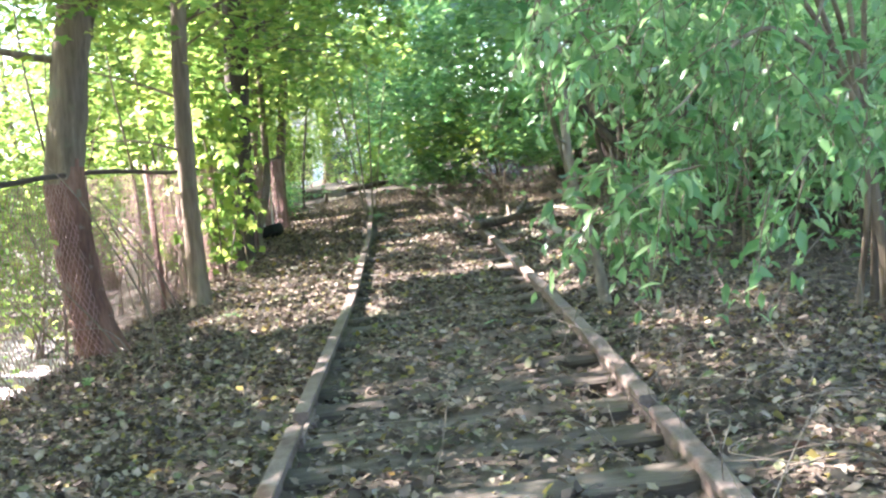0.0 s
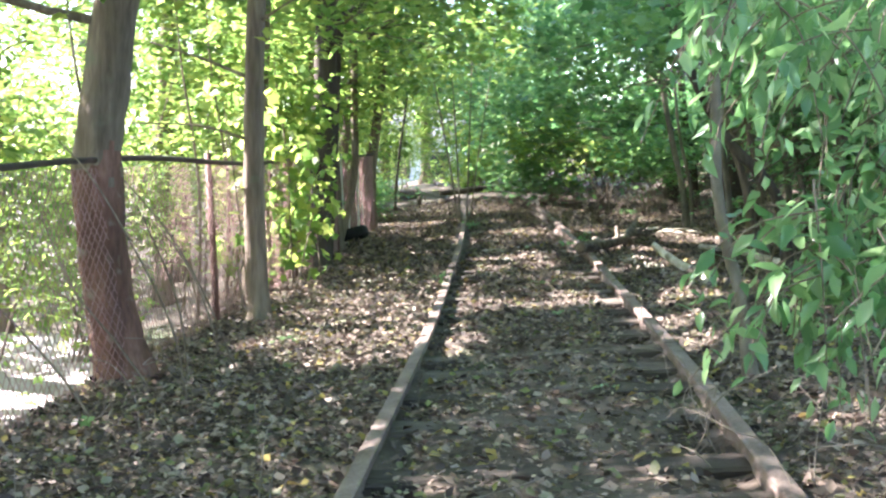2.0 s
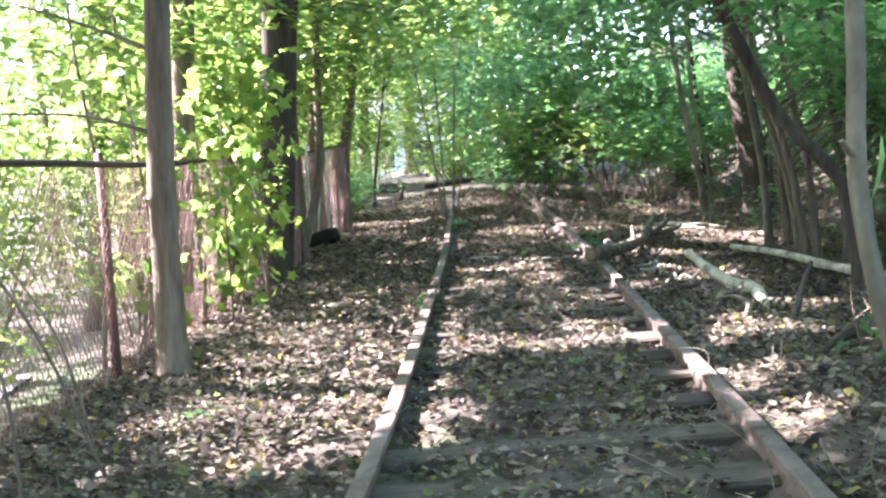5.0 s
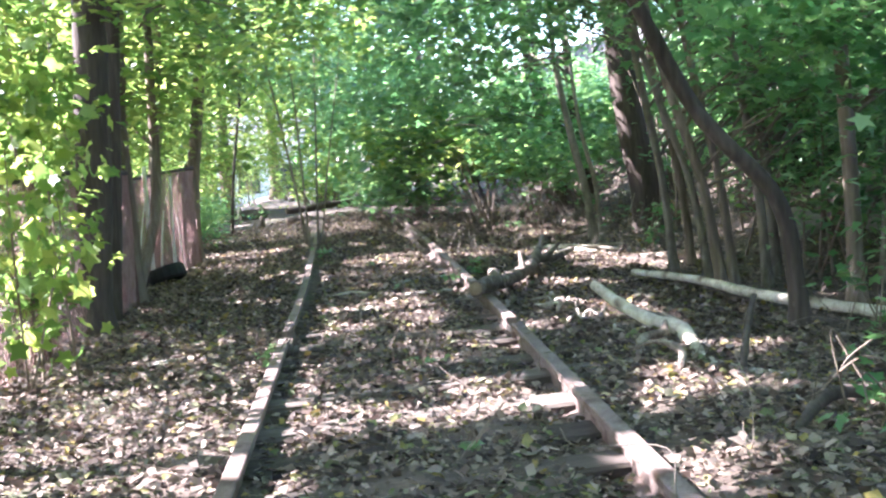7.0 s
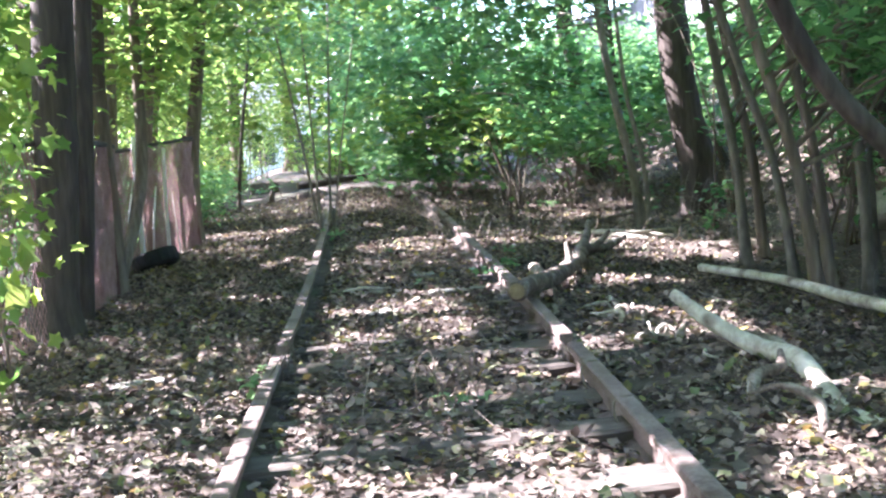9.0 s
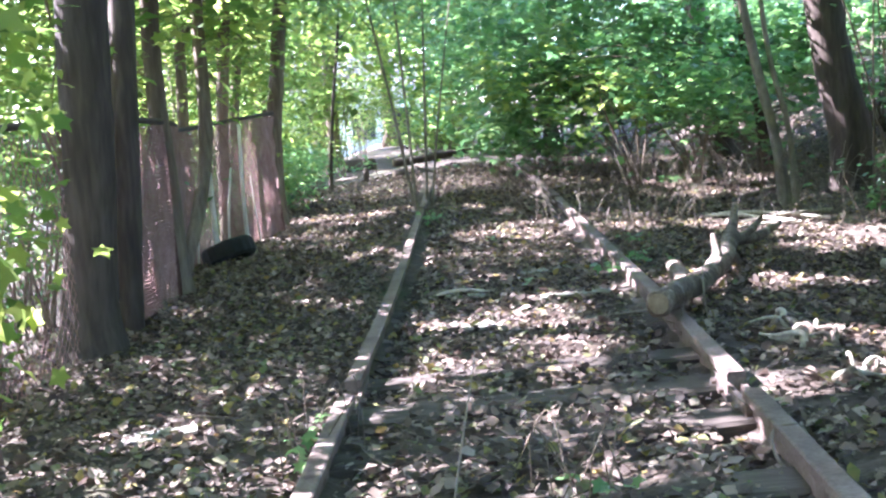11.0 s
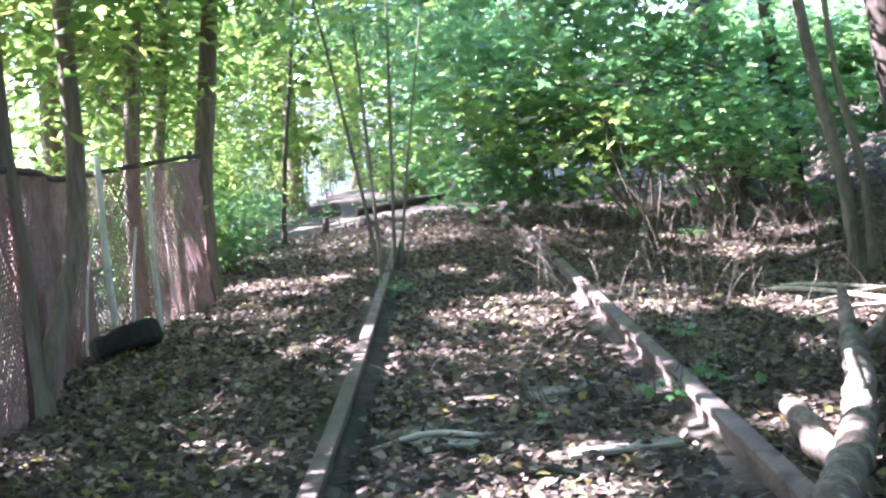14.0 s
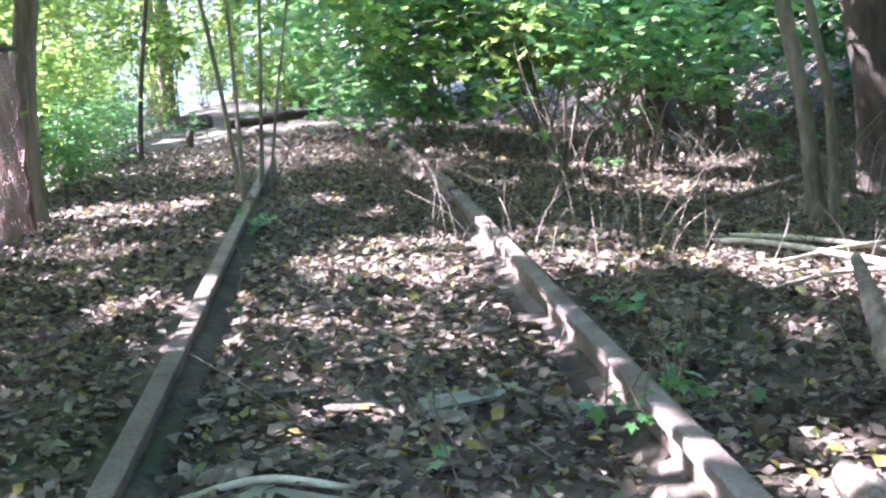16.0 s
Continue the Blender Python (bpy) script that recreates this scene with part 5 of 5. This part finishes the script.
# weathered root wood in a tangle beside the rail
for x, y, n in ((1.0, 13.35, 7), (1.02, 13.95, 8), (0.98, 14.3, 5), (1.2, 12.75, 6)):
    e = thing("root_clump", (x, y, gz(x, y)), "bleached grey tangle of old root wood on litter", "root", "root clumps")
    for k in range(n):
        a, l = rng.uniform(0, 2 * math.pi), rng.uniform(0.10, 0.22)
        q = [(x + 0.05 * rng.normal(), y + 0.08 * rng.normal(), gz(x, y) - 0.01, rng.uniform(0.012, 0.024))]
        for i in range(1, 4):
            q.append((q[0][0] + math.cos(a) * l * i / 3 + rng.normal() * 0.025, q[0][1] + math.sin(a) * l * i / 3 + rng.normal() * 0.025, gz(x, y) + 0.02 + 0.05 * math.sin(i) * rng.random() + 0.03 * rng.random(), q[0][3] * (1 - 0.24 * i)))
        pp, rr = smooth_path(q, 5)
        Shape().tube(pp, rr, 7, 0.45).put("root", DEADWOOD if k % 3 == 0 else LOGBARK, e)

# creeping seedlings that climb over the rails
for u, y, n in ((0.68, 16.35, 4), (0.88, 16.45, 5), (-0.66, 21.2, 8), (-0.60, 20.8, 5), (-0.82, 12.9, 4), (0.95, 17.6, 5)):
    q = on_track(u, y, 0.0)
    shrub("small green creeper climbing over the rusty rail", q.x, q.y, [((q.x, q.y, q.z - 0.01, 0.10, 0.12, 0.03), n, 4, 0.035)], LEAF_COOL, 0.058, MAPLE, 3, 0.3, "creepers on the rails", name="creeper", r=0.003)

# ---- dead stems and sticks ----
st = Shape()
for k in range(520):
    y = rng.uniform(2.5, 25)
    u = rng.uniform(0.9, 4.2) if rng.random() < 0.72 else rng.uniform(-2.6, 0.8)
    x = float(centre(y)) + u
    z = gz(x, y)
    upright = rng.random() < (0.30 if u > 0.9 else 0.06)
    l = rng.uniform(0.15, 0.62)
    d = rng.normal(size=3)
    d[2] = abs(d[2]) * (1.3 if upright else 0.08) + (0.5 if upright else 0.0)
    d = d / np.linalg.norm(d) * l
    a = np.array((x, y, z + (0 if upright else 0.025)))
    r = rng.uniform(0.0015, 0.0042)
    mid = a + d * 0.5 + rng.normal(size=3) * l * 0.09
    mid[2] = max(mid[2], z + 0.02)
    end = a + d + rng.normal(size=3) * l * 0.05
    end[2] = max(end[2], gz(end[0], end[1]) + 0.02)
    pp, rr = smooth_path([(*a, r), (*mid, r * 0.8), (*end, r * 0.4)], 4)
    st.tube(pp, rr, 5, caps=False)
tagged(st.put("dead_twigs", TWIG), "scattered grey dead twigs and stems on the ground", "twigs", kind="stuff")
for x, y, pts in ((1.55, 5.2, [(0, 0, 0), (-0.1, 0.2, 0.18), (0.05, 0.5, 0.3), (0.35, 0.7, 0.55)]), (1.9, 4.6, [(0, 0, 0), (0.2, 0.3, 0.12), (0.5, 0.4, 0.1)]), (1.75, 10.7, [(0, 0, 0), (-0.1, -0.3, 0.2), (0.1, -0.6, 0.45)]), (1.8, 9.9, [(0, 0, 0), (0.3, 0.4, 0.2), (0.8, 0.6, 0.25), (1.2, 0.9, 0.4)]),
                  (-1.97, 7.6, [(0, 0, 0), (-0.09, 0, 0.45), (-0.34, 0, 0.96), (-0.56, 0, 1.30), (-0.84, 0, 1.57)]), (-1.96, 8.6, [(0, 0, 0), (-0.23, 0, 0.53), (-0.50, 0, 0.96), (-0.9, 0.1, 1.35)]), (-2.31, 7.2, [(0, 0, 0.0), (-0.12, 0, 0.16), (-0.28, 0, 0.36), (-0.6, 0, 0.7)]), (-2.28, 8.0, [(0, 0, 0), (-0.24, 0, 0.3), (-0.48, 0, 0.6), (-0.7, 0.1, 1.0)]), (-2.15, 8.2, [(0, 0, 0), (-0.1, 0.1, 0.5), (-0.3, 0.1, 1.0)]), (-2.45, 6.6, [(0, 0, 0), (-0.3, 0.1, 0.25), (-0.6, 0.2, 0.6)]), (-2.2, 9.1, [(0, 0, 0), (-0.2, 0.1, 0.5), (-0.5, 0.2, 0.9)])):
    e = thing("dead_plant", (x, y, gz(x, y)), "bare curved dead plant rooted in the litter", "plant", "dead plants")
    q = [(x + a, y + b, gz(x, y) - (0.03 if not i else 0) + c, (0.009 if x < 0 else 0.0055) * (1 - 0.17 * i)) for i, (a, b, c) in enumerate(pts)]
    pp, rr = smooth_path(q, 6)
    Shape().tube(pp, rr, 6, 0.05).put("stem", BARK if x < 0 else TWIG, e)

# grey brush of dead upright stems where the track is lost
br = Shape()
for k in range(620):
    y = rng.uniform(18.5, 27.5)
    u = rng.uniform(0.15, 4.2)
    x = float(centre(y)) + u
    z = gz(x, y)
    l = rng.uniform(0.18, 0.75)
    d = rng.normal(size=2) * 0.35
    r = rng.uniform(0.0014, 0.0034)
    pp, rr = smooth_path([(x, y, z - 0.02, r), (x + d[0] * l * 0.5, y + d[1] * l * 0.5, z + l * 0.55, r * 0.8), (x + d[0] * l * 1.3, y + d[1] * l * 1.3, z + l * rng.uniform(0.75, 1.0), r * 0.4)], 3)
    br.tube(pp, rr, 4, caps=False)
tagged(br.put("dead_brush", TWIG), "grey brush of dead upright stems", "brush", kind="stuff")

# pale dead vines arching out of the litter by the first stretch of rail
for k in range(80):
    y = rng.uniform(3.3, 9.0)
    u = rng.uniform(0.55, 2.2) if k % 5 else rng.uniform(-2.3, -1.0)
    x = float(centre(y)) + u
    z = gz(x, y)
    e = thing("dead_vine", (x, y, z), "thin pale dead vine arching over the litter", "vine", "dead vines")
    q = [(x, y, z - 0.01, 0.0034)]
    d = rng.normal(size=2) * 0.09
    h = rng.uniform(0.08, 0.42)
    for i in range(1, 5):
        q.append((x + d[0] * i + rng.normal() * 0.05, y + d[1] * i + rng.normal() * 0.05, z + h * math.sin(i / 4 * math.pi * rng.uniform(0.55, 0.95)) + 0.02, 0.0032 - 0.0005 * i))
    pp, rr = smooth_path(q, 6)
    Shape().tube(pp, rr, 5).put("vine_stem", TWIG, e)

# ---- leaf litter ----
n = 260000
ly = 1.0 + 27.0 * rng.random(n) ** 1.15
lu = np.where(rng.random(n) < 0.74, rng.uniform(-2.9, 2.6, n), rng.uniform(-4.0, 5.0, n))
near_rail = np.abs(np.abs(lu) - 0.7525) < np.interp(ly, (14, 18), (0.05, 0.13))
on_tie = (np.abs(lu) < 1.2) & (np.min(np.abs(ly[:, None] - np.array(TIES)[None, :]), axis=1) < 0.11) & (ly < 14.5) & (rng.random(n) < 0.6)
bare = (np.abs(lu) < 0.72) & (ly < 9.0) & (rng.random(n) < 0.45)
lx = centre(ly) + lu
lz = ground_z(lx, ly) + rng.uniform(0.004, 0.04, n)
lit = np.stack([lx, ly, lz], 1)[~near_rail & ~on_tie & ~bare]
bank_y = rng.uniform(19, 38, 26000)
bank_u = rng.uniform(1.2, 8.5, 26000)
bank_x = centre(bank_y) + bank_u
lit = np.vstack([lit, np.stack([bank_x, bank_y, ground_z(bank_x, bank_y) + rng.uniform(0.005, 0.05, 26000)], 1)])
size = (0.018 + 0.05 * rng.random(len(lit)) ** 1.8) * np.where(lit[:, 1] > 28, 1.6, 1.0)
litter = leaf_cloud("leaf_litter", lit, size, LITTER, None, BROAD, 0.0, 0.70)
tagged(litter, "brown and grey fallen leaves covering the ground", "leaf litter", kind="stuff")
